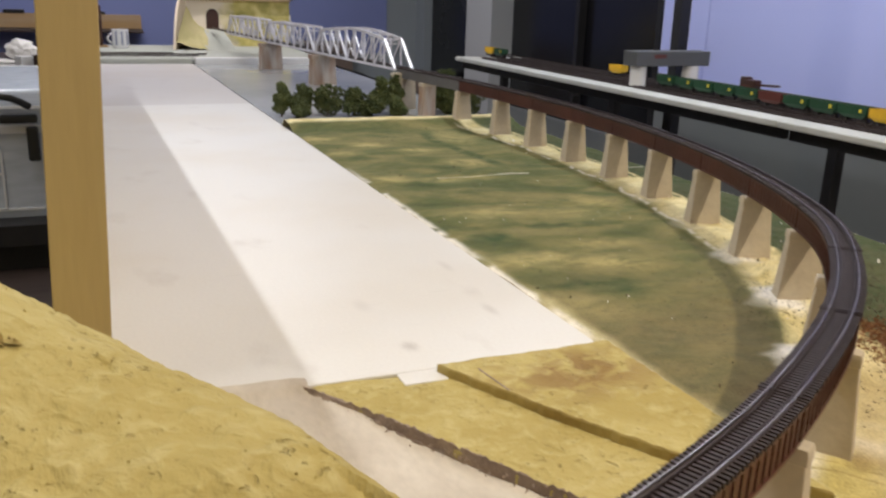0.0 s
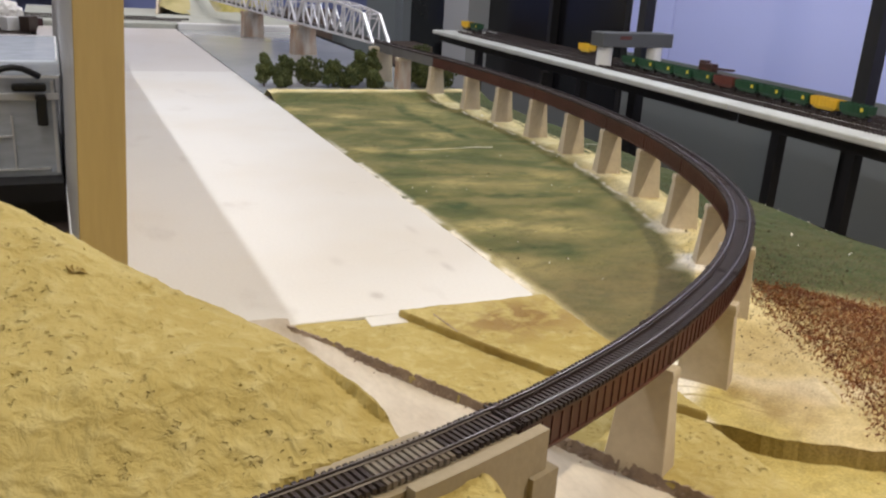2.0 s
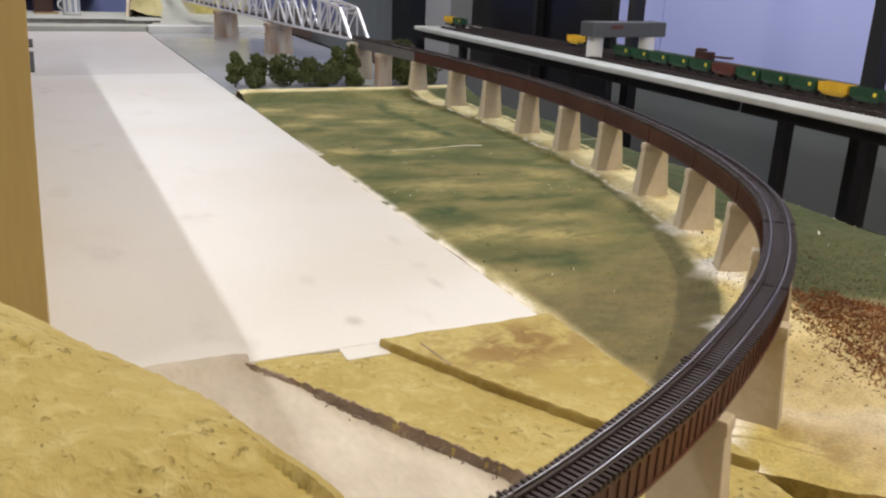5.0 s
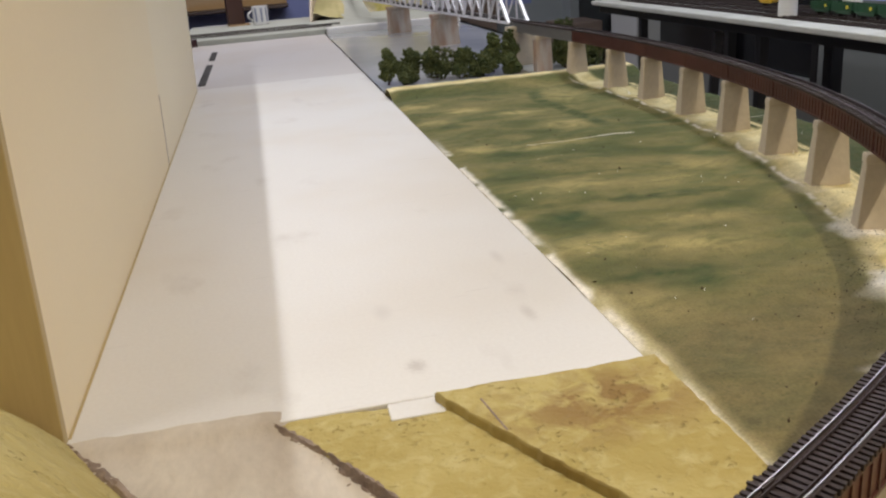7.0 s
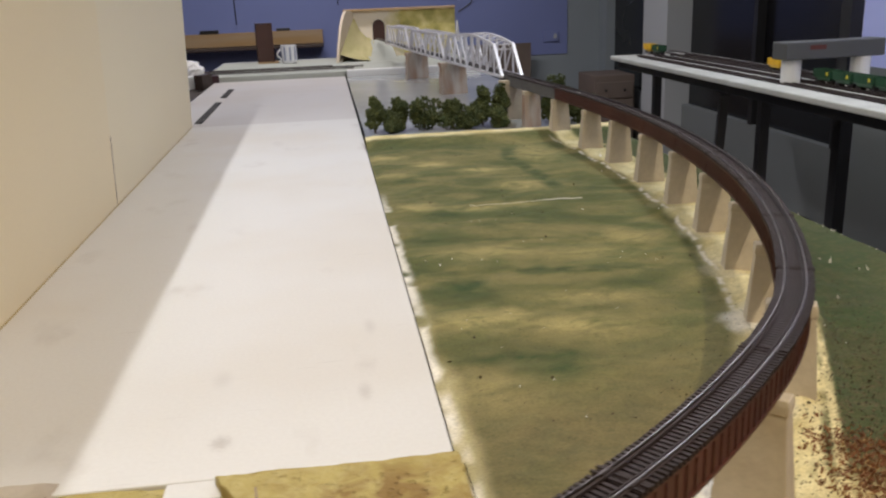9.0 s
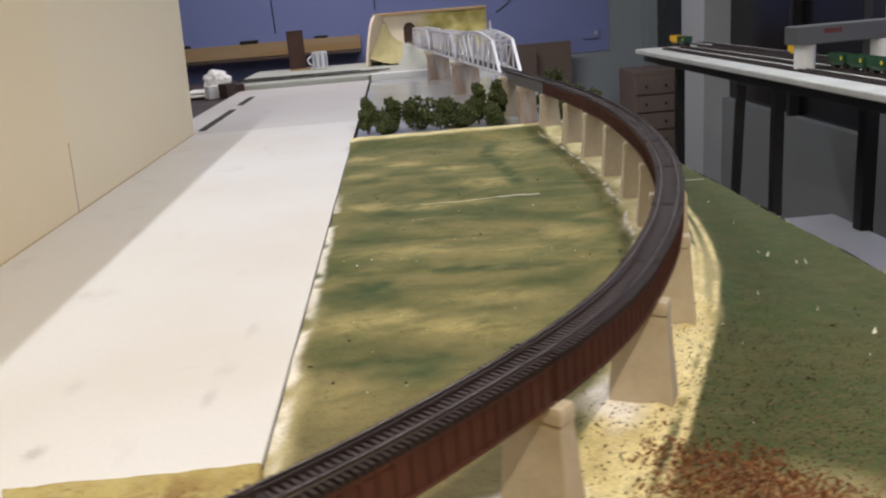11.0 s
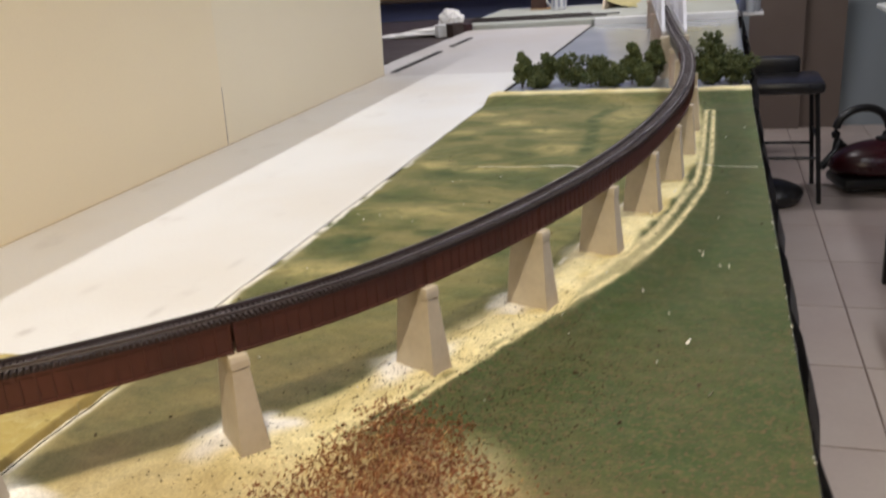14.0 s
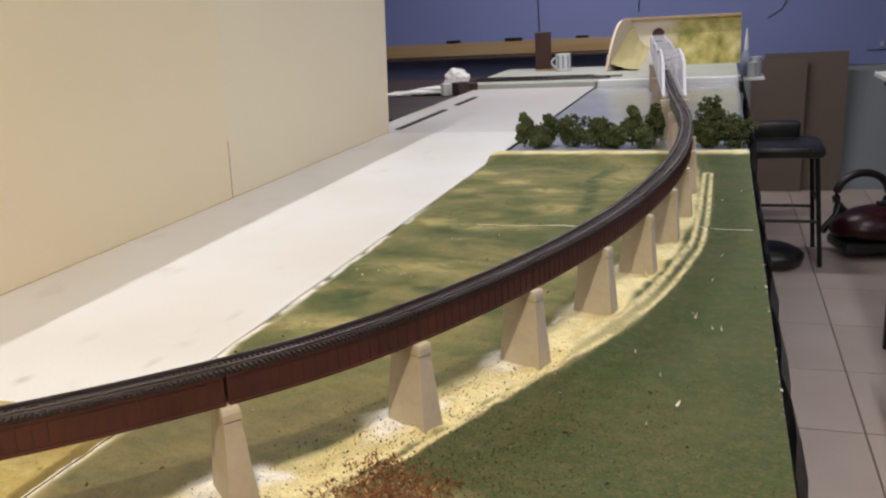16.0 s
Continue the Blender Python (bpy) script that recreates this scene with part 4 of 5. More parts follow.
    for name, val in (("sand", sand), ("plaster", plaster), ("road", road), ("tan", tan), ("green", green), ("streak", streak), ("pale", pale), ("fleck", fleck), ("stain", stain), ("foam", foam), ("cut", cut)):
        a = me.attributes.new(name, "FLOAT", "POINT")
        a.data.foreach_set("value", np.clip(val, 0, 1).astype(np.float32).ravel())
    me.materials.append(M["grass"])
    smooth = np.ones((h - 1, w - 1), bool)
    smooth[row - 2:row + 1] = False
    me.polygons.foreach_set("use_smooth", smooth.ravel())
    return new("scenery_ground", me), Z, xs, Y


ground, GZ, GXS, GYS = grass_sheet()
tagged(ground, "painted grass and sand scenery with a rutted track", "ground", kind="structure")


def ground_z(x, y):
    i = min(len(GXS) - 1, max(0, int(round((x - GXS[0]) / RES))))
    j = min(len(GYS) - 1, max(0, int(np.searchsorted(GYS[:, i], y))))
    return float(GZ[j, i])


thing("ground_base", box(((0.66 + TX1) / 2, 1.06, -0.048), (TX1 - 0.662, 2.68, 0.03)), M["foam_dark"], "foam base under the scenery", "foam base", kind="structure")

# stream bed, foam levels and the hill in front of the boards
BANK_R = spline([(0.330, 0.846), (0.374, 0.780), (0.420, 0.702), (0.468, 0.618), (0.525, 0.515), (0.60, 0.38), (0.66, 0.25)], 0.006)
BANK_L = spline([(0.166, 0.866), (0.196, 0.822), (0.222, 0.780), (0.272, 0.694), (0.328, 0.592), (0.375, 0.535), (0.41, 0.49), (0.47, 0.36), (0.52, 0.2)], 0.006)


def field(name, xs, ys, height, material, label, category, kind="structure", keep=None, smooth=True):
    bm = bmesh.new()
    grid = {}
    for j, y in enumerate(ys):
        for i, x in enumerate(xs):
            if keep is None or keep(x, y):
                grid[i, j] = bm.verts.new((x, y, height(x, y)))
    for (i, j), v in grid.items():
        q = [grid.get(k) for k in ((i, j), (i + 1, j), (i + 1, j + 1), (i, j + 1))]
        if all(q):
            bm.faces.new(q)
    return thing(name, bm, M[material], label, category, kind=kind, smooth=smooth)


def stream_z(x, y):
    rise = 0.0042 * float(smoothstep(0.822, 0.838, y + 0.006 * wobble(x * 30, 1.5)) * smoothstep(0.36, 0.33, x)) - 0.006 * float(smoothstep(0.852, 0.8575, y + 0.005 * wobble(x * 40, 4)))
    return rise - 0.0105 + 0.009 * float(smoothstep(0.66, 0.832, y) * smoothstep(0.42, 0.35, x)) + 0.0016 * wobble(x * 22, y * 9) + 0.001 * wobble(x * 70, y * 25, 2)


field("stream_bed", np.arange(0.12, 0.662, 0.005), np.r_[np.arange(-0.2, 0.6, 0.008), np.arange(0.6, 0.8585, 0.004)], stream_z, "stream", "pale plaster stream bed with brush marks", "stream bed")


def rough_slab(name, outline, z0, z1, material, label, edge_material=None, grain=0.0025):
    """A foam slab with ragged, crumbling edges and a dimpled top."""
    pts = []
    for a, b in zip(outline, outline[1:] + outline[:1]):
        n = max(2, int(math.hypot(b[0] - a[0], b[1] - a[1]) / 0.007))
        for k in range(n):
            x, y = a[0] + (b[0] - a[0]) * k / n, a[1] + (b[1] - a[1]) * k / n
            pts.append((x + grain * wobble(x * 90, y * 90), y + grain * wobble(x * 90, y * 90, 7)))
    bm = bmesh.new()
    lo = [bm.verts.new((x, y, z0)) for x, y in pts]
    md = [bm.verts.new((x, y, z1 - 0.002 + 0.001 * wobble(x * 120, y * 120))) for x, y in pts]
    cx, cy = sum(p[0] for p in pts) / len(pts), sum(p[1] for p in pts) / len(pts)
    hi = [bm.verts.new((x + (cx - x) * 0.012, y + (cy - y) * 0.012, z1 + 0.001 * wobble(x * 60, y * 60, 3))) for x, y in pts]
    n = len(pts)
    for i in range(n):
        j = (i + 1) % n
        bm.faces.new((lo[i], lo[j], md[j], md[i])).material_index = 1
        bm.faces.new((md[i], md[j], hi[j], hi[i])).material_index = 1
    top = bm.faces.new(hi)
    return thing(name, bm, [M[material], M[edge_material or material]], label, "foam slab", kind="structure")


lower = [tuple(p) for p in BANK_R[::3]]
rough_slab("foam_lower_level", [(0.330, 0.846), (0.427, 0.832), (0.436, 0.822), (0.466, 0.818), (0.60, 0.72), (0.657, 0.56), (0.657, 0.25)] + lower[::-1][2:-1], -0.045, -0.0015, "foam", "yellow carved foam level beside the stream", "foam")
rough_slab("foam_upper_level", [(0.466, 0.826), (0.655, 0.826), (0.656, 0.524), (0.578, 0.615), (0.52, 0.715)], -0.04, 0.008, "foam_smudged", "yellow foam slab with a brown smudge and a cut edge", "foam_dark")

def mud_strip(line, width, label, shift=0.0, fade=1.0):
    """A lumpy crust of dark mud along a bank."""
    bm = bmesh.new()
    prev = None
    n = 9
    for k, (x, y) in enumerate(line):
        w = width * (0.8 + 1.3 * wobble(x * 28, y * 28, 3)) * float(np.interp(k, [0, 14, len(line) * fade, len(line)], [0.1, 1, 1, 0.6]))
        row = []
        for c in range(n):
            f = c / (n - 1)
            px, py = x + shift + w * (f - 0.62) + 0.0016 * wobble(x * 210, y * 210, c * 3.1), y + 0.4 * w * (f - 0.62)
            crest = math.sin(math.pi * f) ** 0.7
            low = stream_z(px, py) - 0.002 if f < 0.45 else -0.0026
            row.append(bm.verts.new((px, py, low + crest * (0.003 + 0.003 * wobble(px * 130, py * 130, 5) + 0.003 * wobble(px * 300, py * 300, 6)))))
        if prev:
            for i in range(n - 1):
                bm.faces.new((prev[i], prev[i + 1], row[i + 1], row[i]))
        prev = row
    return thing("stream_bank", bm, M["mud"], label, "bank", kind="structure", smooth=True)


mud_strip(spline([tuple(p) for p in BANK_R[2::5]], 0.0025), 0.0115, "dark crumbling mud edge along the stream")
mud_strip(spline([tuple(p) for p in BANK_L[:40:5]], 0.0025), 0.014, "thin dark mud along the foot of the hill", 0.006)


thing("cut_groove", bar((0.498, 0.803, 0.0072), (0.505, 0.752, 0.0072), 0.0014, 0.003), M["mud"], "short knife cut in the foam slab", "cut", kind="structure")


# hill
def hill_z(x, y):
    # ridge from the abutment up and away to the far side
    rx = np.interp(x, [-0.45, -0.2, 0.0, 0.10, 0.16, 0.21, 0.26, 0.30, 0.36], [0.96, 0.80, 0.69, 0.615, 0.565, 0.52, 0.465, 0.425, 0.40])
    rz = np.interp(x, [-0.45, -0.2, 0.0, 0.10, 0.16, 0.21, 0.26, 0.30, 0.36], [0.34, 0.285, 0.238, 0.206, 0.176, 0.158, 0.150, 0.122, 0.05])
    if y > rx:                                  # falls to the stream and the boards
        foot = np.interp(x, [-0.45, 0.1, 0.15, 0.168, 0.18, 0.198, 0.22, 0.27, 0.325, 0.36], [0.98, 0.91, 0.893, 0.872, 0.855, 0.822, 0.785, 0.70, 0.60, 0.56])
        f = (y - rx) / max(0.03, foot - rx)
        z = max(-0.035, rz * (1 - f ** 1.5))
    else:                                       # plateau, then the face above the track
        top = rz - 0.28 * (rx - y) * np.interp(x, [-0.2, 0.1, 0.25], [0.9, 0.9, 0.0])
        ledge = np.interp(x, LINE[:700, 0], LINE[:700, 1]) + 0.024
        f = float(smoothstep(ledge + 0.085, ledge - 0.01, y))
        z = max(0.1, top) * (1 - f) + 0.1135 * f
        if y < ledge:
            z = 0.1135
    if x > 0.22:
        off, s = track_offset(x, y)
        inner = -0.035 + (z + 0.035) * float(smoothstep(0.352, 0.300, x))
        outer = min(z, -0.035 + 0.143 * float(smoothstep(0.405, 0.335, x)))
        z = inner + (outer - inner) * float(smoothstep(-0.022, -0.012, off))
        if abs(off) < 0.026:
            z = min(z, 0.108)
    dab = max(0.0, wobble(x * 26, y * 26, 6)) ** 2
    pit = max(0.0, wobble(x * 95, y * 95, 12) - 0.28) * max(0.0, 0.4 + wobble(x * 16, y * 16, 14))
    grit = max(0.0, wobble(x * 150, y * 150, 21) - 0.22)
    return z + 0.004 * wobble(x * 13, y * 13) + 0.0022 * wobble(x * 38, y * 38, 1) + 0.005 * dab + 0.0012 * wobble(x * 90, y * 90, 2) - 0.006 * pit + 0.0042 * grit


field("foam_hill", np.r_[np.arange(-0.45, -0.16, 0.006), np.arange(-0.16, 0.412, 0.0028)], np.r_[np.arange(-0.28, 0.2, 0.008), np.arange(0.2, 0.92, 0.0028)], hill_z, "foam", "yellow plastered foam hill, scraped and pitted", "hill")

# ---------------- truss bridge ----------------
def truss_span(s0, s1, n, curved, high, label):
    a, b = on_line(s0), on_line(s1)
    d = (b - a).normalized()
    side = Vector((d.y, -d.x, 0))
    length = (b - a).length
    e = empty("truss_span", label=label, category="truss bridge", group="truss spans")
    half, zb = 0.029, RAIL_TOP - 0.008
    mat = M["truss"]

    def top_z(f):
        return zb + high * ((0.72 + 0.28 * math.sin(math.pi * f)) if curved else 1.0)

    def at(f, o, z):
        p = a + d * (length * f) + side * o
        return Vector((p.x, p.y, z))

    for sd in (-half, half):
        part("bottom_chord", bar(at(0, sd, zb), at(1, sd, zb), 0.005, 0.007), mat, e)
        fs = [i / n for i in range(n + 1)]
        for i in range(1, n - 1):
            part("top_chord", bar(at(fs[i], sd, top_z(fs[i])), at(fs[i + 1], sd, top_z(fs[i + 1])), 0.0075, 0.0075), mat, e)
        for f0, f1 in ((0, fs[1]), (1, fs[n - 1])):
            part("end_post", bar(at(f0, sd, zb), at(f1, sd, top_z(f1)), 0.0085, 0.0085), mat, e)
        for i in range(1, n):
            part("vertical", bar(at(fs[i], sd, zb), at(fs[i], sd, top_z(fs[i])), 0.0045, 0.006, up=d), mat, e)
        for i in range(1, n - 1):
            lo, hi = (i, i + 1) if i >= n / 2 else (i + 1, i)
            part("diagonal", bar(at(fs[lo], sd, zb), at(fs[hi], sd, top_z(fs[hi])), 0.0038, 0.0055), mat, e)
    for i in range(1, n):
        part("top_strut", bar(at(i / n, -half, top_z(i / n)), at(i / n, half, top_z(i / n)), 0.004, 0.004), mat, e)
        part("floor_beam", bar(at(i / n, -half, zb - 0.002), at(i / n, half, zb - 0.002), 0.004, 0.006), mat, e)
    for i in range(1, n - 1):
        part("lateral_brace", bar(at(i / n, -half, top_z(i / n)), at((i + 1) / n, half, top_z((i + 1) / n)), 0.0025, 0.0025), mat, e)
    for f1 in (1 / n, 1 - 1 / n):
        z = top_z(f1)
        part("portal_brace", bar(at(f1, -half, z - 0.014), at(f1, half, z - 0.014), 0.003, 0.004), mat, e)
        for k in range(3):
            o0, o1 = -half + 2 * half * k / 3, -half + 2 * half * (k + 1) / 3
            part("lattice", bar(at(f1, o0, z - 0.013 if k % 2 else z), at(f1, o1, z if k % 2 else z - 0.013), 0.002, 0.002), mat, e)
    for sd in (-0.016, 0.016):
        part("stringer", bar(at(0, sd, zb - 0.001), at(1, sd, zb - 0.001), 0.004, 0.008), M["grey_girder"], e, "grey stringer")
    return e


S_N, S_F = station(1.028, 3.40), station(0.964, 4.07)
S_T3 = station(0.905, 4.70)
truss_span(S_TRUSS, S_N - 0.004, 9, True, 0.105, "silver truss span with a curved top chord")
truss_span(S_N + 0.004, S_F - 0.004, 8, False, 0.088, "silver through truss span with a flat top")
truss_span(S_F + 0.004, S_T3, 8, False, 0.088, "silver through truss span reaching the tunnel")
for s, rust in ((S_N, True), (S_F, True), (S_TRUSS - 0.004, False)):
    p, k = on_line(s), 1.0 if rust else 0.55
    bm = bmesh.new()
    rings = [[bm.verts.new((sx * u * k, sy * v * (0.5 + 0.5 * k), z)) for sx, sy in ((-1, -1), (1, -1), (1, 1), (-1, 1))] for u, v, z in ((0.024, 0.05, -0.02), (0.021, 0.045, 0.092), (0.025, 0.049, 0.093), (0.025, 0.049, 0.1065))]
    for r0, r1 in zip(rings, rings[1:]):
        for k in range(4):
            bm.faces.new((r0[k], r0[(k + 1) % 4], r1[(k + 1) % 4], r1[k]))
    bm.faces.new(rings[0][::-1])
    bm.faces.new(rings[-1])
    ob = thing("river_pier", bm, M["rusty_concrete" if rust else "concrete"], "square concrete river pier streaked with rust" if rust else "square concrete pier under the truss end", "pier", "truss piers", place=(p.x, p.y, 0), turn=heading(s))


# ---------------- trees ----------------
def tree(x, y, z, high, wide, seed, label):
    rnd = random.Random(seed)
    e = empty("tree", (x, y, z), label=label, category="tree", group="row of model trees")
    lean = (rnd.uniform(-0.004, 0.004), rnd.uniform(-0.004, 0.004))
    bm = tube([(0, 0, -0.012), (lean[0] * 0.4, lean[1] * 0.4, high * 0.3), (lean[0], lean[1], high * 0.7)], [0.0032, 0.0024, 0.0012], 6)
    for k in range(5):
        an, z0 = rnd.uniform(0, 6.28), high * rnd.uniform(0.2, 0.55)
        add_tube(bm, [(0, 0, z0), (math.cos(an) * wide * 0.3, math.sin(an) * wide * 0.3, z0 + high * 0.15)], [0.0013, 0.0006], 5)
    part("trunk", bm, M["bark"], e, "thin brown trunk")
    lobes = [(rnd.gauss(0, wide * 0.17), rnd.gauss(0, wide * 0.17), high * rnd.uniform(0.32, 0.82), wide * rnd.uniform(0.17, 0.27)) for _ in range(9)]
    lobes += [(0, 0, high * 0.85, wide * 0.2), (0, 0, high * 0.5, wide * 0.36), (rnd.gauss(0, wide * 0.1), rnd.gauss(0, wide * 0.1), high * 0.28, wide * 0.34)]
    verts, faces = [], []
    for lx, ly, lz, lr in lobes:
        for _ in range(int(120 * (lr / (wide * 0.28)) ** 2)):
            v = Vector((rnd.gauss(0, 1), rnd.gauss(0, 1), rnd.gauss(0, 1))).normalized() * lr * rnd.uniform(0.55, 1.05)
            c = Vector((lx, ly, lz)) + Vector((v.x, v.y, v.z * 0.85))
            r = rnd.uniform(0.003, 0.0058)
            turn = Euler((rnd.uniform(0, 6), rnd.uniform(0, 6), rnd.uniform(0, 6))).to_matrix()
            k = len(verts)
            for ox, oy, oz in ((1, 0, 0), (-1, 0, 0), (0, 1, 0), (0, -1, 0), (0, 0, 0.6), (0, 0, -0.6)):
                verts.append(c + turn @ (Vector((ox, oy, oz)) * r * rnd.uniform(0.7, 1.25)))
            for i in (0, 1):
                for j in (2, 3):
                    for m in (4, 5):
                        faces.append((k + i, k + j, k + m))
    me = bpy.data.meshes.new("crown")
    me.from_pydata([tuple(v) for v in verts], [], faces)
    me.materials.append(M["foliage"])
    crown = new("crown", me)
    crown.parent = e
    return e


for i, (x, y, h, w) in enumerate(((0.690, 2.565, 0.105, 0.050), (0.738, 2.545, 0.055, 0.05), (0.755, 2.59, 0.095, 0.060), (0.828, 2.575, 0.090, 0.075), (0.905, 2.565, 0.080, 0.075),
                                  (0.950, 2.545, 0.062, 0.055), (0.990, 2.585, 0.115, 0.062), (1.03, 2.54, 0.05, 0.05), (1.050, 2.62, 0.118, 0.055), (1.205, 2.575, 0.135, 0.085), (1.255, 2.55, 0.085, 0.075), (1.185, 2.54, 0.07, 0.06))):
    tree(x, y, -0.006, h, w * 1.28, 40 + i, "bushy dark green model tree by the river" if h > 0.07 else "low dark green model bush by the river")


# ---------------- far end of the table ----------------
backdrop = empty("tunnel_backdrop", label="painted tunnel portal scene with a tree and a wing", category="backdrop")
BY = 5.22
part("back_sheet", box(((0.725 + 1.31) / 2, BY + 0.006, 0.142), (0.585, 0.012, 0.252)), M["backdrop_paint"], backdrop)
part("top_rail", box(((0.68 + 1.31) / 2, BY - 0.0, 0.274), (0.63, 0.05, 0.014), bevel=0.002), M["timber"], backdrop, "brown top edge")
wing = bmesh.new()
prev = None
for k in range(13):
    f = k / 12
    y = BY - 0.34 * f
    x = 0.735 - 0.10 * f
    zt = 0.275 - 0.25 * max(0.0, f - 0.35) ** 2 / 0.4225
    row = [wing.verts.new((x, y, 0.015)), wing.verts.new((x, y, zt)), wing.verts.new((x - 0.012, y, zt)), wing.verts.new((x - 0.012, y, 0.015))]
    if prev:
        for i in range(4):
            wing.faces.new((prev[i], prev[(i + 1) % 4], row[(i + 1) % 4], row[i]))
    else:
        wing.faces.new(row)
    prev = row
wing.faces.new(prev[::-1])
part("side_wing", wing, M["cream"], backdrop, "cream painted side wing")
# sloping hillside inside the wing, grey ramp, tunnel mouth
slope = bmesh.new()
ca, cb, cc, cd = (Vector(p) for p in ((0.737, BY, 0.235), (0.85, BY, 0.112), (0.80, BY - 0.33, 0.017), (0.643, BY - 0.31, 0.055)))
grid = []
for i in range(15):
    u = i / 14
    a, b = ca.lerp(cb, u), cd.lerp(cc, u)
    grid.append([slope.verts.new(a.lerp(b, k / 14) + Vector((0, 0, 0.010 * wobble(i * 0.35, k * 0.35) - 0.035 * math.sin(math.pi * u) * (1 - k / 14)))) for k in range(15)])
for i in range(14):
    for k in range(14):
        slope.faces.new((grid[i][k], grid[i + 1][k], grid[i + 1][k + 1], grid[i][k + 1]))
part("hillside", slope, M["olive"], backdrop, "olive painted hillside", smooth=True)
ramp = bmesh.new()
q = [ramp.verts.new(p) for p in ((0.83, BY, 0.113), (0.93, BY, 0.113), (0.95, BY - 0.33, 0.016), (0.78, BY - 0.33, 0.016), (0.83, BY, 0.014), (0.93, BY, 0.014))]
for f in ((0, 1, 2, 3), (1, 5, 2), (0, 3, 4), (0, 4, 5, 1), (3, 2, 5, 4)):
    ramp.faces.new([q[i] for i in f])
part("grey_ramp", ramp, M["backgrey"], backdrop)
arch = []
for k in range(13):
    an = math.pi * k / 12
    arch.append((0.034 * math.cos(an), 0.185 + 0.036 * math.sin(an)))
arch = [(0.034, 0.112)] + arch + [(-0.034, 0.112)]
bm = bmesh.new()
fr, bk = [bm.verts.new((0.875 + x, BY - 0.004, z)) for x, z in arch], [bm.verts.new((0.875 + x, BY + 0.001, z)) for x, z in arch]
bm.faces.new(fr)
for i in range(len(arch)):
    j = (i + 1) % len(arch)
    bm.faces.new((fr[i], fr[j], bk[j], bk[i]))
part("tunnel_mouth", bm, M["can_brown"], backdrop, "dark round-topped tunnel mouth")

mug = empty("mug", (0.375, 5.02, 0.0185), turn=200, label="white mug with blue-grey stripes on the far deck", category="mug")
part("cup", lathe([(0.001, 0.0), (0.036, 0.0), (0.041, 0.006), (0.042, 0.095), (0.0395, 0.096), (0.037, 0.01), (0.001, 0.008)], 28), M["china"], mug, smooth=True)
for k in range(9):
    an = 2 * math.pi * k / 9
    part("stripe", box((0.0424 * math.cos(an), 0.0424 * math.sin(an), 0.052), (0.0015, 0.010, 0.07), math.degrees(an)), M["blue_stripe"], mug, "blue-grey stripe")
part("handle", tube([(0.04 + 0.026 * math.sin(math.pi * k / 8), 0, 0.078 - 0.055 * k / 8) for k in range(9)], 0.0045, 8), M["china"], mug, smooth=True)
tin = empty("tall_carton", (0.245, 5.12, 0.0185), turn=8, label="tall dark red-brown carton standing on the deck", category="carton")
part("body", box((0, 0, 0.103), (0.088, 0.07, 0.206), bevel=0.003), M["can_brown"], tin)
part("lid_flap", box((0, 0, 0.2085), (0.089, 0.071, 0.005), bevel=0.001), M["can_brown"], tin)
part("base_board", box((0.01, -0.005, 0.004), (0.11, 0.09, 0.008)), M["timber"], tin, "pale base board")

thing("wall_plank", box(((-1.6 + 0.56) / 2, Y1 - 0.03, 0.103), (2.16, 0.03, 0.088), bevel=0.003), M["timber"], "pine plank fixed along the wall", "plank")
thing("wall_shelf", box(((-1.6 + 0.56) / 2, Y1 - 0.13, 0.05), (2.16, 0.24, 0.014), bevel=0.002), M["dark_timber"], "dark shelf board under the plank", "shelf")
for x, s in ((-0.62, (0.10, 0.03, 0.02)), (-0.18, (0.12, 0.04, 0.022)), (0.3, (0.09, 0.03, 0.018))):
    thing("small_box", box((x, Y1 - 0.03, 0.147 + s[2] / 2), s, bevel=0.003), M["plastic_black"], "small black box on the pine plank", "box", "boxes on the plank")
for k, (y, sx) in enumerate(((4.47, 0.7), (4.56, 0.75), (4.64, 0.6))):
    e = empty("yard_track", label="dull yard track crossing the far deck", category="track", group="yard tracks")
    for o in (-0.008, 0.008):
        part("rail", box((sx / 2 + 0.0, y + o, 0.0245), (sx, 0.0016, 0.003)), M["rail"], e)
    bm = bmesh.new()
    for i in range(int(sx / 0.012)):
        add_box(bm, (0.01 + i * 0.012, y, 0.0205), (0.005, 0.03, 0.005))
    tagged(part("tie_bed", bm, M["tie"], e), kind="stuff")

# dark desk beyond the boards with papers
desk = empty("dark_desk", label="dark wooden desk beside the far boards", category="desk")
part("desktop", box((-0.52, 4.3, -0.035), (1.1, 1.9, 0.03), bevel=0.003), M["dark_timber"], desk)
for x in (-1.0, -0.05):
    part("side_panel", box((x, 4.3, (FLOOR - 0.05) / 2), (0.03, 1.8, -0.05 - FLOOR)), M["dark_timber"], desk)
rnd = random.Random(9)
for k in range(5):
    thing("paper_sheet", box((-0.30 + 0.06 * k, 4.35 + 0.05 * rnd.uniform(-1, 1), -0.017 + 0.0064 * k), (0.23, 0.17, 0.006), rnd.uniform(-30, 30)), M["paper"], "white paper lying on the dark desk", "paper", "papers on the desk")
bm = bmesh.new()
bmesh.ops.create_icosphere(bm, subdivisions=3, radius=0.062)
for v in bm.verts:
    v.co *= 1 + 0.35 * wobble(v.co.x * 40, v.co.y * 40, v.co.z * 40)
    v.co.z = v.co.z * 0.8
thing("crumpled_cloth", bm, M["paper"], "crumpled white tissue on the papers", "tissue", place=(-0.06, 4.40, 0.045))
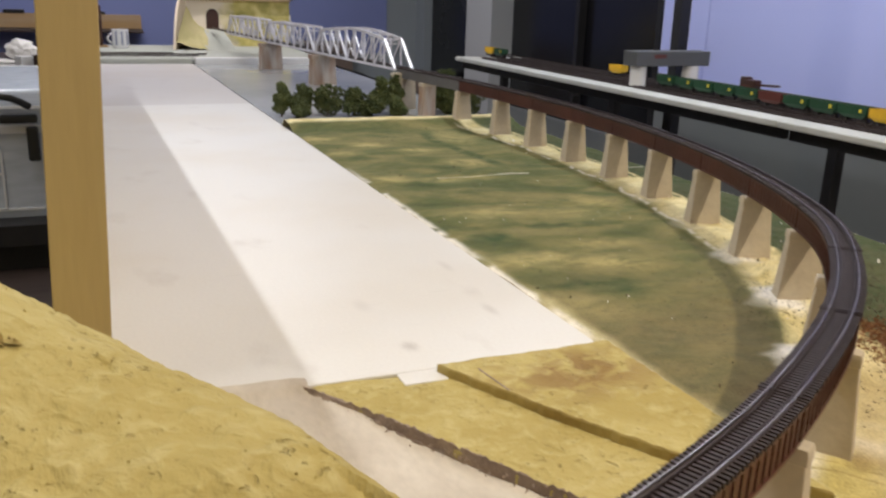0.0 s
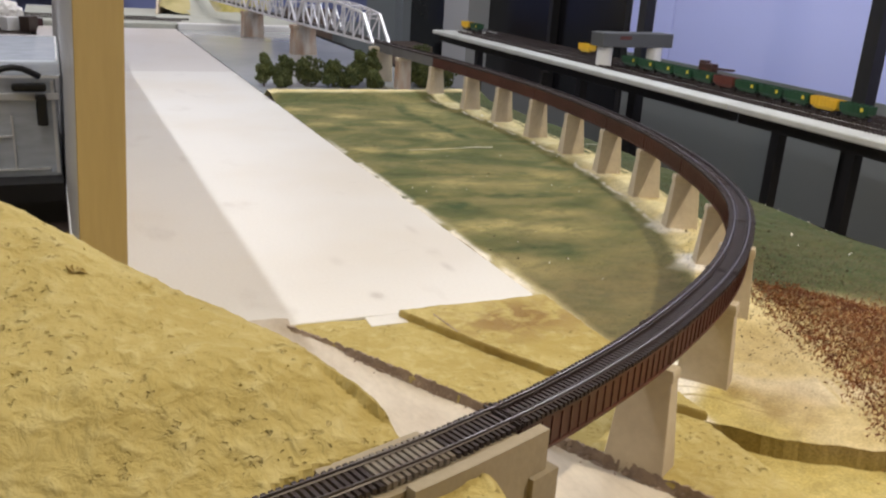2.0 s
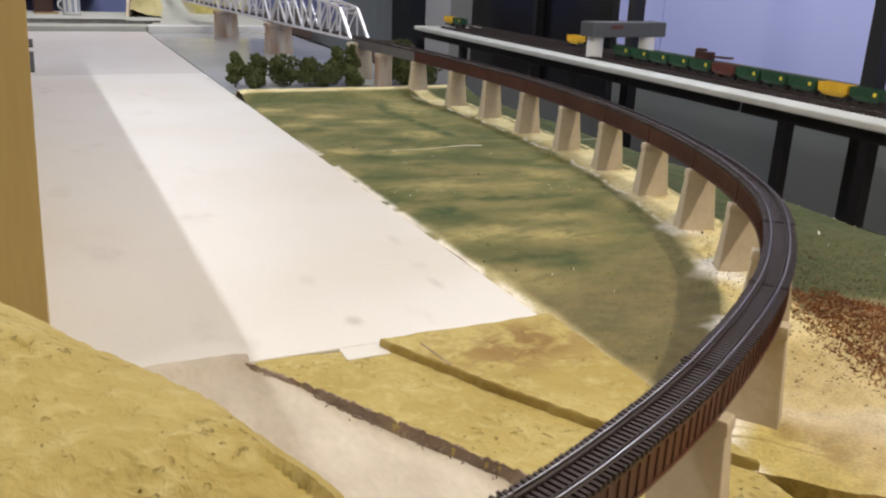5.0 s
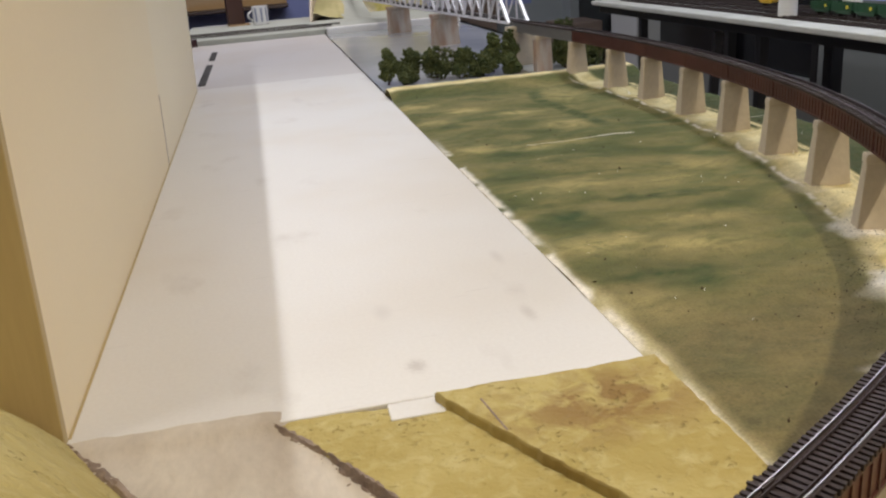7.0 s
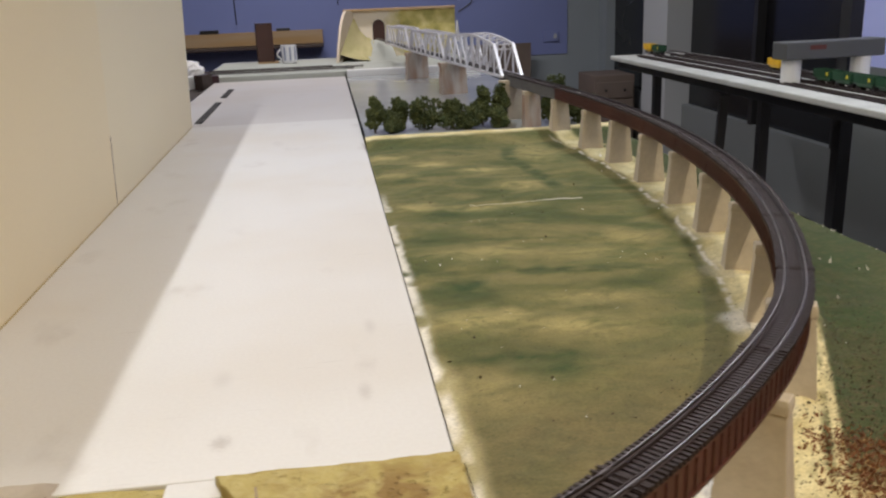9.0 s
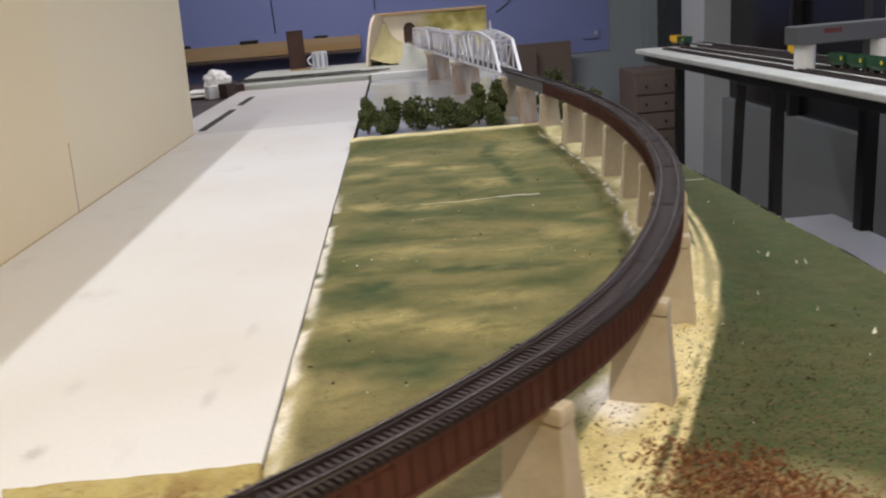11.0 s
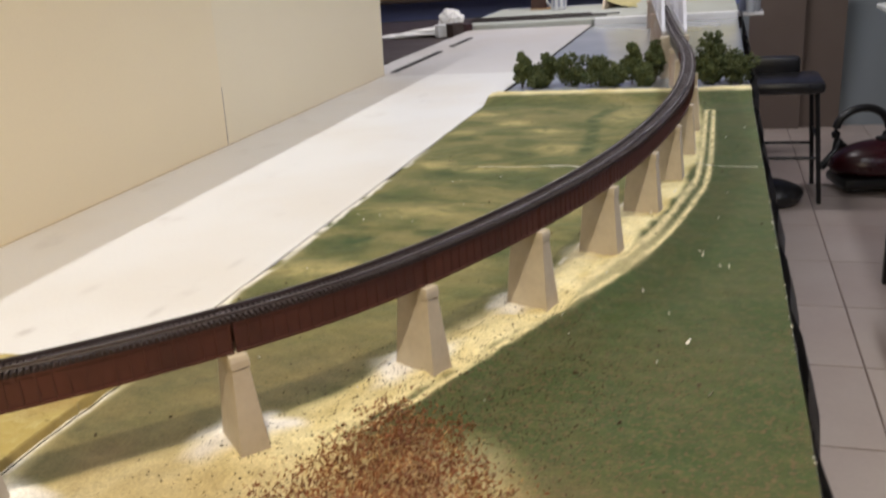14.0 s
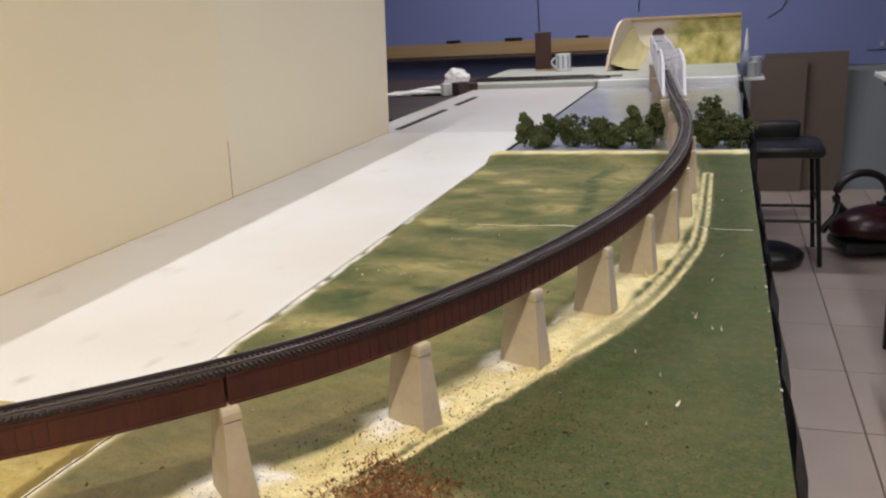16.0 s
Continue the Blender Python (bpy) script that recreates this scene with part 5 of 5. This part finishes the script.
for k, (x, y, c) in enumerate(((0.0, 4.22, "red_car"), (0.045, 4.28, "red_plastic"), (-0.04, 4.20, "white"), (0.03, 4.16, "dark_timber"))):
    thing("small_carton", box((x, y, 0.004 + 0.004 * k), (0.07, 0.045, 0.04 + 0.008 * k), 20 * k, bevel=0.002), M[c], "small carton in a pile on the desk", "carton", "cartons on the desk")

# clear storage box behind the partition
crate = empty("storage_box", (-0.132, 1.68, 0.0115), label="clear plastic storage box with black latches", category="storage box")
w, d, h, t = 0.255, 0.18, 0.16, 0.003
part("tub_base", box((0, 0, t / 2), (2 * w, 2 * d, t)), M["clear"], crate)
for c, s in (((0, -d + t / 2, h / 2), (2 * w, t, h)), ((0, d - t / 2, h / 2), (2 * w, t, h)), ((-w + t / 2, 0, h / 2), (t, 2 * d - 2 * t, h)), ((w - t / 2, 0, h / 2), (t, 2 * d - 2 * t, h))):
    part("tub_side", box(c, s, bevel=0.001), M["clear"], crate)
for c, s in (((0, -d - 0.001, 0.012), (2 * w - 0.03, 0.004, 0.003)), ((0.09, -d - 0.001, 0.066), (0.2, 0.004, 0.003)), ((w - 0.066, -d - 0.001, 0.055), (0.003, 0.004, 0.09)), ((w - 0.004, -d - 0.001, h / 2), (0.005, 0.004, h - 0.01)), ((0, -d - 0.008, h + 0.002), (2 * w + 0.014, 0.004, 0.004)), ((0, d + 0.006, h + 0.027), (2 * w, 0.004, 0.003)), ((w + 0.006, 0, h + 0.027), (0.003, 2 * d, 0.003))):
    part("edge_ridge", box(c, s), M["white"], crate, "milky white moulded ridge")
part("lid", box((0, 0, h + 0.014), (2 * w + 0.02, 2 * d + 0.02, 0.026), bevel=0.006), M["clear"], crate, "clear plastic lid")
part("rim", box((0, -d - 0.004, h - 0.03), (2 * w + 0.01, 0.006, 0.012), bevel=0.002), M["white"], crate)
for x in (-0.1, 0.212):
    part("latch_arm", tube([(x - 0.05 + 0.012 * k, -d - 0.02 - 0.012 * math.sin(math.pi * k / 6), h + 0.004 + 0.016 * math.sin(math.pi * k / 6)) for k in range(7)], 0.005, 8), M["plastic_black"], crate, "arched black latch arm", smooth=True)
    part("latch", add_box(box((x + 0.006, -d - 0.012, h - 0.014), (0.05, 0.012, 0.013), bevel=0.004), (x + 0.022, -d - 0.012, h - 0.05), (0.016, 0.012, 0.05), bevel=0.003), M["plastic_black"], crate, "black latch")
part("folded_bag", box((-0.01, -0.06, 0.105), (0.34, 0.2, 0.07), 6, bevel=0.02), M["lilac"], crate, "pale blue folded bag inside", smooth=True)
part("dark_contents", box((0.12, 0.0, 0.045), (0.2, 0.26, 0.075), 10, bevel=0.02), M["dark_wall"], crate, "dark contents inside", smooth=True)
for x in (-0.2, -0.02, 0.16):
    part("rib", box((x, -d - 0.0015, h * 0.42), (0.006, 0.005, h * 0.8)), M["clear"], crate)
stand = empty("box_stand", label="black side table holding the storage box", category="side table")
part("top", box((-0.35, 1.9, -0.004), (0.95, 0.9, 0.03)), M["black_fascia"], stand)
part("front", box((-0.35, 1.48, -0.06), (0.95, 0.02, 0.08)), M["black_fascia"], stand)

# ---------------- aisle: stool, hardboard, vacuum cleaner ----------------
stool = empty("bar_stool", (1.51, 4.63, FLOOR), turn=0, label="black bar stool with a padded seat", category="stool")
part("seat", box((0, 0, 0.55), (0.36, 0.36, 0.06), bevel=0.024), M["vinyl"], stool, "padded black seat", smooth=True)
part("backrest", box((-0.05, 0.15, 0.60), (0.28, 0.05, 0.12), bevel=0.024), M["vinyl"], stool, smooth=True)
for sx in (-1, 1):
    for sy in (-1, 1):
        part("leg", tube([(sx * 0.18, sy * 0.18, 0.0), (sx * 0.145, sy * 0.145, 0.53)], 0.011, 8), M["black"], stool)
for sy in (-1, 1):
    part("rung", tube([(-0.165, sy * 0.165, 0.22), (0.165, sy * 0.165, 0.22)], 0.008, 8), M["black"], stool)
    part("rung", tube([(sy * 0.165, -0.165, 0.3), (sy * 0.165, 0.165, 0.3)], 0.008, 8), M["black"], stool)
bag = bmesh.new()
bmesh.ops.create_icosphere(bag, subdivisions=3, radius=0.13)
for v in bag.verts:
    v.co.x *= 1.2
    v.co.z = max(-0.05, v.co.z * 0.55)
    v.co *= 1 + 0.15 * wobble(v.co.x * 12, v.co.y * 12, v.co.z * 12)
thing("black_bag", bag, M["vinyl"], "black bag slumped under the stool", "bag", place=(1.47, 4.45, FLOOR + 0.05), smooth=True)
thing("hardboard_sheet", box((1.72, Y1 - 0.08, (FLOOR + 0.0) / 2), (0.49, 0.012, 0.90), tilt=Matrix.Rotation(radians(4), 4, "X")), M["brown_board"], "brown hardboard sheet leaning on the wall", "board")
thing("hardboard_sheet", box((1.56, Y1 - 0.12, (FLOOR - 0.03) / 2), (0.33, 0.010, 0.87), tilt=Matrix.Rotation(radians(4), 4, "X")), M["brown_board"], "brown hardboard sheet in front of another", "board")

vac = empty("vacuum_cleaner", (1.98, 4.72, FLOOR), turn=15, label="dark red canister vacuum cleaner with a black hose", category="vacuum cleaner")
bm = bmesh.new()
bmesh.ops.create_uvsphere(bm, u_segments=28, v_segments=16, radius=1.0)
for v in bm.verts:
    v.co.x *= 0.24
    v.co.y *= 0.15
    v.co.z = 0.13 + (v.co.z * 0.12 if v.co.z > 0 else v.co.z * 0.06)
part("body", bm, M["red_plastic"], vac, "glossy dark red body", smooth=True)
part("base", box((0, 0, 0.06), (0.42, 0.26, 0.06), bevel=0.025), M["plastic_black"], vac, smooth=True)
for sy in (-1, 1):
    part("wheel", tube([(0.1, sy * 0.13, 0.07), (0.1, sy * 0.16, 0.07)], 0.07, 20), M["plastic_black"], vac, smooth=True)
part("grip", box((0.05, 0, 0.255), (0.14, 0.05, 0.02), bevel=0.008), M["plastic_black"], vac, "black carrying grip", smooth=True)
part("hose", tube([(-0.03 + 0.13 * math.cos(2 * math.pi * k / 30 + 3.6), 0.15, 0.27 + 0.11 * math.sin(2 * math.pi * k / 30 + 3.6)) for k in range(31)] + [(-0.16, 0.13, 0.17), (-0.24, 0.10, 0.10)], 0.02, 10), M["plastic_black"], vac, "black ribbed hose", smooth=True)

# ---------------- shelf along the side wall with trains ----------------
SZ, SX0, SX1 = 0.066, 1.775, 2.12
shelf = empty("shelf_layout", label="long white shelf layout on black steel legs", category="shelf")
for ya, yb in ((-0.6, 1.80), (1.803, 3.86)):
    part("shelf_board", box(((SX0 + SX1) / 2, (ya + yb) / 2, SZ - 0.009), (SX1 - SX0, yb - ya, 0.018), bevel=0.004), M["shelf"], shelf, "white gritty shelf top")
    part("apron", box((SX0 + 0.045, (ya + yb) / 2, SZ - 0.034), (0.02, yb - ya - 0.02, 0.032)), M["black"], shelf)
for y in (0.6, 1.0, 1.41, 1.65, 2.60, 3.44):
    part("leg", box((SX0 + 0.05, y, (FLOOR + SZ - 0.05) / 2), (0.028, 0.028, SZ - 0.05 - FLOOR)), M["black"], shelf)
for y in (0.9, 1.70, 2.73):
    part("upright", box((SX1 + 0.04, y, (FLOOR + CEIL) / 2), (0.04, 0.045, CEIL - FLOOR)), M["black"], shelf)
part("brace", bar((SX0 + 0.05, 2.86, SZ - 0.06), (SX0 + 0.08, 3.02, FLOOR), 0.026, 0.026), M["black"], shelf)
for k, x in enumerate((1.86, 1.93, 2.0, 2.06)):
    e = empty("shelf_track", label="dark model track along the shelf", category="track", group="shelf tracks")
    for o in (-0.008, 0.008):
        part("rail", box((x + o, 1.65 + 0.1 * k, SZ + 0.0065), (0.0016, 4.2 - 0.1 * k, 0.003)), M["rail"], e)
    bm = bmesh.new()
    for i in range(330):
        add_box(bm, (x, -0.4 + i * 0.0125, SZ + 0.0025), (0.03, 0.006, 0.005))
    tagged(part("tie_bed", bm, M["tie"], e), kind="stuff")


def hopper(x, y, paint, label, length=0.115):
    e = empty("hopper_wagon", (x, y, SZ + 0.008), label=label, category="wagon", group="wagons on the shelf")
    bm = bmesh.new()
    rings = [[bm.verts.new((sx * 0.016 * a, sy * length / 2 * b, z)) for sx, sy in ((-1, -1), (1, -1), (1, 1), (-1, 1))] for a, b, z in ((0.55, 0.62, 0.008), (1, 0.94, 0.018), (1, 0.98, 0.038), (0.9, 0.96, 0.038), (0.85, 0.9, 0.02))]
    for r0, r1 in zip(rings, rings[1:]):
        for k in range(4):
            bm.faces.new((r0[k], r0[(k + 1) % 4], r1[(k + 1) % 4], r1[k]))
    bm.faces.new(rings[0][::-1])
    bm.faces.new(rings[-1])
    for k in range(7):
        for sx in (-1, 1):
            add_box(bm, (sx * 0.0166, (k - 3) * length * 0.14, 0.027), (0.0015, 0.002, 0.02))
    part("hopper_body", bm, M[paint], e)
    part("underframe", box((0, 0, 0.009), (0.012, length * 0.94, 0.004)), M["black"], e)
    if paint == "green_car":
        for sx in (-1, 1):
            part("marking", box((sx * 0.0175, -length * 0.3, 0.028), (0.001, length * 0.09, 0.009)), M["yellow_mark"], e, "yellow marking")
    for sy in (-1, 1):
        truck = part("truck", box((0, sy * length * 0.33, 0.006), (0.018, 0.02, 0.004)), M["black"], e)
        for o in (-0.007, 0.007):
            part("wheelset", tube([(-0.0085, sy * length * 0.33 + o, 0.0048), (0.0085, sy * length * 0.33 + o, 0.0048)], 0.0048, 10), M["rail"], truck)
    return e


colours = ["green_car"] * 5 + ["red_car"] + ["green_car"] * 3 + ["yellow_car", "green_car"]
for k, c in enumerate(colours):
    hopper(1.93, 2.462 - 0.0945 * k, c, {"green_car": "green hopper wagon with yellow marks", "red_car": "brown-red hopper wagon among green ones", "yellow_car": "bright yellow hopper wagon among green ones"}[c], 0.09)
hopper(1.93, 3.80, "yellow_car", "bright yellow wagon near the shelf end", 0.08)
hopper(1.93, 3.70, "green_car", "dark green wagon near the shelf end", 0.09)
hopper(2.0, 2.86, "yellow_car", "bright yellow wagon beside the gantry", 0.08)


def crane_wagon(x, y):
    e = empty("crane_wagon", (x, y, SZ + 0.008), label="dark brown crane wagon with a lowered jib", category="wagon", group="wagons on the shelf")
    part("underframe", box((0, 0, 0.012), (0.026, 0.11, 0.006), bevel=0.001), M["black"], e)
    part("cab", add_box(box((0, 0.012, 0.031), (0.028, 0.062, 0.032), bevel=0.002), (0, 0.03, 0.050), (0.024, 0.026, 0.008), bevel=0.001), M["can_brown"], e)
    part("jib", add_bar(bar((-0.006, -0.015, 0.034), (-0.006, -0.105, 0.038), 0.003, 0.006), (0.006, -0.015, 0.034), (0.006, -0.105, 0.038), 0.003, 0.006), M["can_brown"], e)
    part("marking", box((-0.0145, 0.012, 0.029), (0.001, 0.03, 0.005)), M["red_car"], e)
    for sy in (-0.036, 0.036):
        for o in (-0.007, 0.007):
            part("wheelset", tube([(-0.0085, sy + o, 0.0048), (0.0085, sy + o, 0.0048)], 0.0048, 10), M["rail"], e)


crane_wagon(2.06, 2.22)
gantry = empty("overhead_gantry", label="dark grey bridge beam on two white pillars over the tracks", category="gantry")
part("beam", box((1.985, 2.555, 0.160), (0.31, 0.07, 0.048), 4, bevel=0.003), M["dark_wall"], gantry, "dark grey beam")
for x in (1.875, 2.085):
    part("column", lathe([(0.001, SZ), (0.027, SZ), (0.027, 0.142), (0.001, 0.142)], 18), M["white"], gantry, "white round column").location = (x, 2.555, 0)
part("red_mark", box((1.93, 2.518, 0.168), (0.05, 0.004, 0.012), 4), M["red_car"], gantry)

# ---------------- crumbs, chips and lint on the scenery ----------------
def scatter(name, count, pick, size, material, label, category, seed, surface, flat=0.5):
    rnd = random.Random(seed)
    verts, faces = [], []
    made = 0
    while made < count:
        x, y = pick(rnd)
        z = surface(x, y)
        if z is None:
            made += 1
            continue
        r = size * rnd.uniform(0.5, 1.5)
        turn = Euler((rnd.uniform(0, 6.28), rnd.uniform(0, 6.28), rnd.uniform(0, 6.28))).to_matrix()
        k = len(verts)
        for ox, oy, oz in ((1, 0.2, 0), (-1, 0, 0.2), (0, flat, 0), (0, -flat, 0.1), (0, 0, flat)):
            verts.append(Vector((x, y, z + r * 0.25)) + turn @ (Vector((ox, oy, oz)) * r))
        faces += [(k, k + 2, k + 4), (k + 2, k + 1, k + 4), (k + 1, k + 3, k + 4), (k + 3, k, k + 4), (k, k + 3, k + 1, k + 2)]
        made += 1
    me = bpy.data.meshes.new(name)
    me.from_pydata([tuple(v) for v in verts], [], faces)
    me.materials.append(M[material])
    return tagged(new(name, me), label, category, kind="stuff")


def pile(cx, cy, sx, sy):
    return lambda r: (min(TX1 - 0.01, max(0.67, r.gauss(cx, sx))), r.gauss(cy, sy))


def in_heap(spread):
    def pick(r):
        while True:
            x, y = r.uniform(0.74, 1.24), r.uniform(0.40, 0.86)
            d = float(heap(x, y)) + 0.025 * wobble(x * 9, y * 9) + 0.012 * wobble(x * 40, y * 40, 4.0)
            if r.random() < float(smoothstep(-0.036, spread, d)) ** 1.6:
                return x, y
    return pick


scatter("wood_chips", 26000, in_heap(0.022), 0.0027, "wood_chip", "red-brown wood chips heaped on the sand", "wood chips", 1, ground_z, 0.26)
scatter("pale_chips", 5200, in_heap(0.03), 0.0024, "pale_chip", "straw-coloured wood chips among the red-brown ones", "wood chips", 2, ground_z, 0.24)
scatter("crumbs", 1500, pile(0.975, 0.80, 0.075, 0.085), 0.0012, "speck", "dark brown crumbs on sand and grass", "crumbs", 3, ground_z)
scatter("crumbs", 2600, pile(1.09, 0.88, 0.085, 0.12), 0.0010, "speck", "fine brown crumbs sunk in the grass", "crumbs", 5, ground_z)
scatter("crumbs", 260, pile(0.86, 0.66, 0.05, 0.06), 0.0013, "speck", "dark crumbs on the sand beside the piers", "crumbs", 15, ground_z)
scatter("crumbs", 160, lambda r: (r.uniform(0.67, 1.28), r.uniform(0.7, 2.3)), 0.0022, "speck", "dark crumbs strewn over the grass", "crumbs", 4, ground_z)
scatter("lint", 22, lambda r: (r.uniform(1.08, 1.27), r.uniform(0.85, 2.1)), 0.0044, "lint", "white lint specks on the grass", "lint", 6, ground_z, 0.3)
scatter("foam_crumbs", 220, lambda r: (r.uniform(-0.25, 0.27), r.uniform(0.40, 0.8)), 0.0015, "foam", "olive crumbs stuck to the foam hill", "crumbs", 7, lambda x, y: hill_z(x, y) if hill_z(x, y) > 0.02 else None)
scatter("clod", 6, lambda r: (r.gauss(0.132, 0.002), r.gauss(0.55, 0.002)), 0.0045, "foam_dark", "brown clod on the foam hill", "clod", 8, hill_z)
# plaster seam across the field
seam = bmesh.new()
for a, b, wide in ((0.80, 0.93, 0.0007), (0.93, 0.996, 0.0014), (1.18, 1.285, 0.001)):
    xs = np.arange(a, b + 0.005, 0.01)
    rows = [[seam.verts.new((x, 1.655 + 0.002 * wobble(x * 30, 2) + dy, ground_z(x, 1.655) + dz)) for dy, dz in ((-wide, -0.001), (0, 0.8 * wide), (wide, -0.001))] for x in xs]
    for r0, r1 in zip(rows, rows[1:]):
        for k in range(2):
            seam.faces.new((r0[k], r0[k + 1], r1[k + 1], r1[k]))
thing("plaster_seam", seam, M["lint"], "thin pale plaster seam across the grass", "seam", kind="structure")

crack = bmesh.new()
rows = []
for y in np.arange(0.53, 0.826, 0.006):
    x, z = 0.6592 + 0.0012 * wobble(y * 40, 3), ground_z(0.6592, y) + 0.0012
    half = 0.0008 + 0.0005 * wobble(y * 90, 6)
    rows.append([crack.verts.new((x - half, y, z - 0.003)), crack.verts.new((x, y, z)), crack.verts.new((x + half, y, z - 0.003))])
for r0, r1 in zip(rows, rows[1:]):
    for k in range(2):
        crack.faces.new((r0[k], r0[k + 1], r1[k + 1], r1[k]))
thing("joint_strip", crack, M["slot"], "thin dark crack between foam and scenery", "gap", kind="structure")

scatter("bank_crumbs", 900, lambda r: (lambda p, w: (p[0] + w, p[1] + 0.5 * w))(BANK_R[r.randrange(len(BANK_R))], r.gauss(0.001, 0.005)), 0.0018, "mud", "dark crumbs along the stream edge", "crumbs", 11, lambda x, y: -0.006)

# ---------------- small things at the far end and in the aisle ----------------
for pts in (((-0.01, Y1 - 0.01, 0.95), (-0.006, Y1 - 0.01, 0.47), (0.0, Y1 - 0.01, 0.16)), ((0.686, Y1 - 0.01, 0.95), (0.68, Y1 - 0.01, 0.45), (0.672, Y1 - 0.01, 0.26)), ((1.485, Y1 - 0.01, 0.22), (1.53, Y1 - 0.01, 0.25), (1.60, Y1 - 0.01, 0.36), (1.64, Y1 - 0.01, 0.95))):
    thing("wall_cable", tube(spline(pts, 0.05), 0.004, 6), M["plastic_black"], "thin black cable hanging down the blue wall", "cable", "wall cables")
socket = empty("wall_socket", (2.13, Y1 - 0.012, 0.03), label="grey-blue wall socket on the blue wall", category="socket")
part("plate", box((0, 0, 0), (0.11, 0.012, 0.07), bevel=0.003), M["blue_wall"], socket)
part("switch", box((0.03, -0.008, 0), (0.02, 0.006, 0.03), bevel=0.001), M["pillar_paint"], socket)

ledge = empty("side_ledge", label="narrow white ledge beside the tunnel backdrop", category="ledge")
part("board", box((1.376, 5.36, -0.076), (0.13, 0.22, 0.016), bevel=0.002), M["white"], ledge)
part("bracket", box((1.322, 5.36, -0.117), (0.02, 0.16, 0.068)), M["black"], ledge)
bottle = empty("spray_bottle", (1.343, 5.36, -0.068), label="dark bottle with a tall white nozzle", category="bottle")
part("body", lathe([(0.001, 0), (0.026, 0), (0.028, 0.006), (0.028, 0.11), (0.012, 0.145), (0.001, 0.146)], 20), M["blue_stripe"], bottle, smooth=True)
part("nozzle", lathe([(0.001, 0.145), (0.012, 0.145), (0.010, 0.20), (0.004, 0.26), (0.001, 0.261)], 14), M["white"], bottle, "white nozzle", smooth=True)
for x, y, h in ((1.395, 5.33, 0.105), (1.405, 5.41, 0.09), (1.372, 5.29, 0.08)):
    e = empty("plastic_cup", (x, y, -0.068), label="clear plastic cup standing on the ledge", category="cup", group="cups on the ledge")
    part("cup", lathe([(0.001, 0), (0.022, 0), (0.029, h), (0.027, h), (0.020, 0.004), (0.001, 0.004)], 18), M["clear"], e, smooth=True)
    part("rim", lathe([(0.0275, h - 0.002), (0.0305, h - 0.002), (0.0305, h + 0.002), (0.0275, h + 0.002)], 18), M["white"], e)
cloth = bmesh.new()
prev = None
for k in range(71):
    y = -0.28 + 5.0 * k / 70
    x = TX1 + 0.006 + 0.004 * math.sin(k * 1.9) + 0.004 * wobble(k * 0.7, 3) + 0.012 * float(smoothstep(2.5, 2.7, y))
    row = [cloth.verts.new((x, y, -0.004 + 0.003 * wobble(k * 0.9, 5))), cloth.verts.new((x + 0.012, y, -0.05)), cloth.verts.new((x + 0.02, y, -0.5 + 0.03 * wobble(k * 0.4, 8)))]
    if prev:
        for i in range(2):
            cloth.faces.new((prev[i], prev[i + 1], row[i + 1], row[i]))
    prev = row
bmesh.ops.solidify(cloth, geom=cloth.faces[:], thickness=0.003)
thing("table_drape", cloth, M["vinyl"], "black cloth hanging along the table edge", "drape", smooth=True)

cabinet = empty("drawer_cabinet", (2.33, 5.62, FLOOR), label="brown wooden drawer cabinet under the shelf end", category="cabinet")
part("body", box((0, 0, 0.36), (0.26, 0.34, 0.72), bevel=0.004), M["brown_board"], cabinet)
for k in range(6):
    drawer = part("drawer", box((0, -0.178, 0.09 + 0.108 * k), (0.235, 0.018, 0.098), bevel=0.003), M["brown_board"], cabinet)
    for x in (-0.06, 0.06):
        part("knob", lathe([(0.001, 0), (0.006, 0), (0.008, 0.012), (0.001, 0.014)], 10), M["black"], drawer).matrix_basis = pose(x, -0.187, 0.09 + 0.108 * k, 90)

tub = empty("white_tub", (1.95, 2.42, FLOOR), label="white plastic tub standing under the shelf", category="tub")
part("body", frustum([(0.19, 0.47, 0.0), (0.21, 0.50, 0.42)]), M["white"], tub)
part("lid", box((0, 0, 0.435), (0.45, 1.03, 0.03), bevel=0.008), M["white"], tub, "white flat lid")
bm = bmesh.new()
bmesh.ops.create_icosphere(bm, subdivisions=3, radius=0.075)
for v in bm.verts:
    v.co.y *= 1.5
    v.co.z = max(-0.03, v.co.z * 0.55)
    v.co *= 1 + 0.2 * wobble(v.co.x * 18, v.co.y * 18, v.co.z * 18)
thing("brown_pouch", bm, M["brown_board"], "soft brown pouch lying on the white tub", "pouch", place=(1.80, 2.68, FLOOR + 0.48), smooth=True)

scatter("edge_chips", 55, lambda r: (TX1 - 0.002 * r.random(), r.uniform(0.6, 2.3)), 0.0018, "lint", "white chipped spots along the table edge", "chips", 13, ground_z)
scatter("lint", 40, lambda r: (r.uniform(0.68, 1.1), r.uniform(0.75, 1.6)), 0.0016, "lint", "tiny white specks on the tan grass", "lint", 14, ground_z)
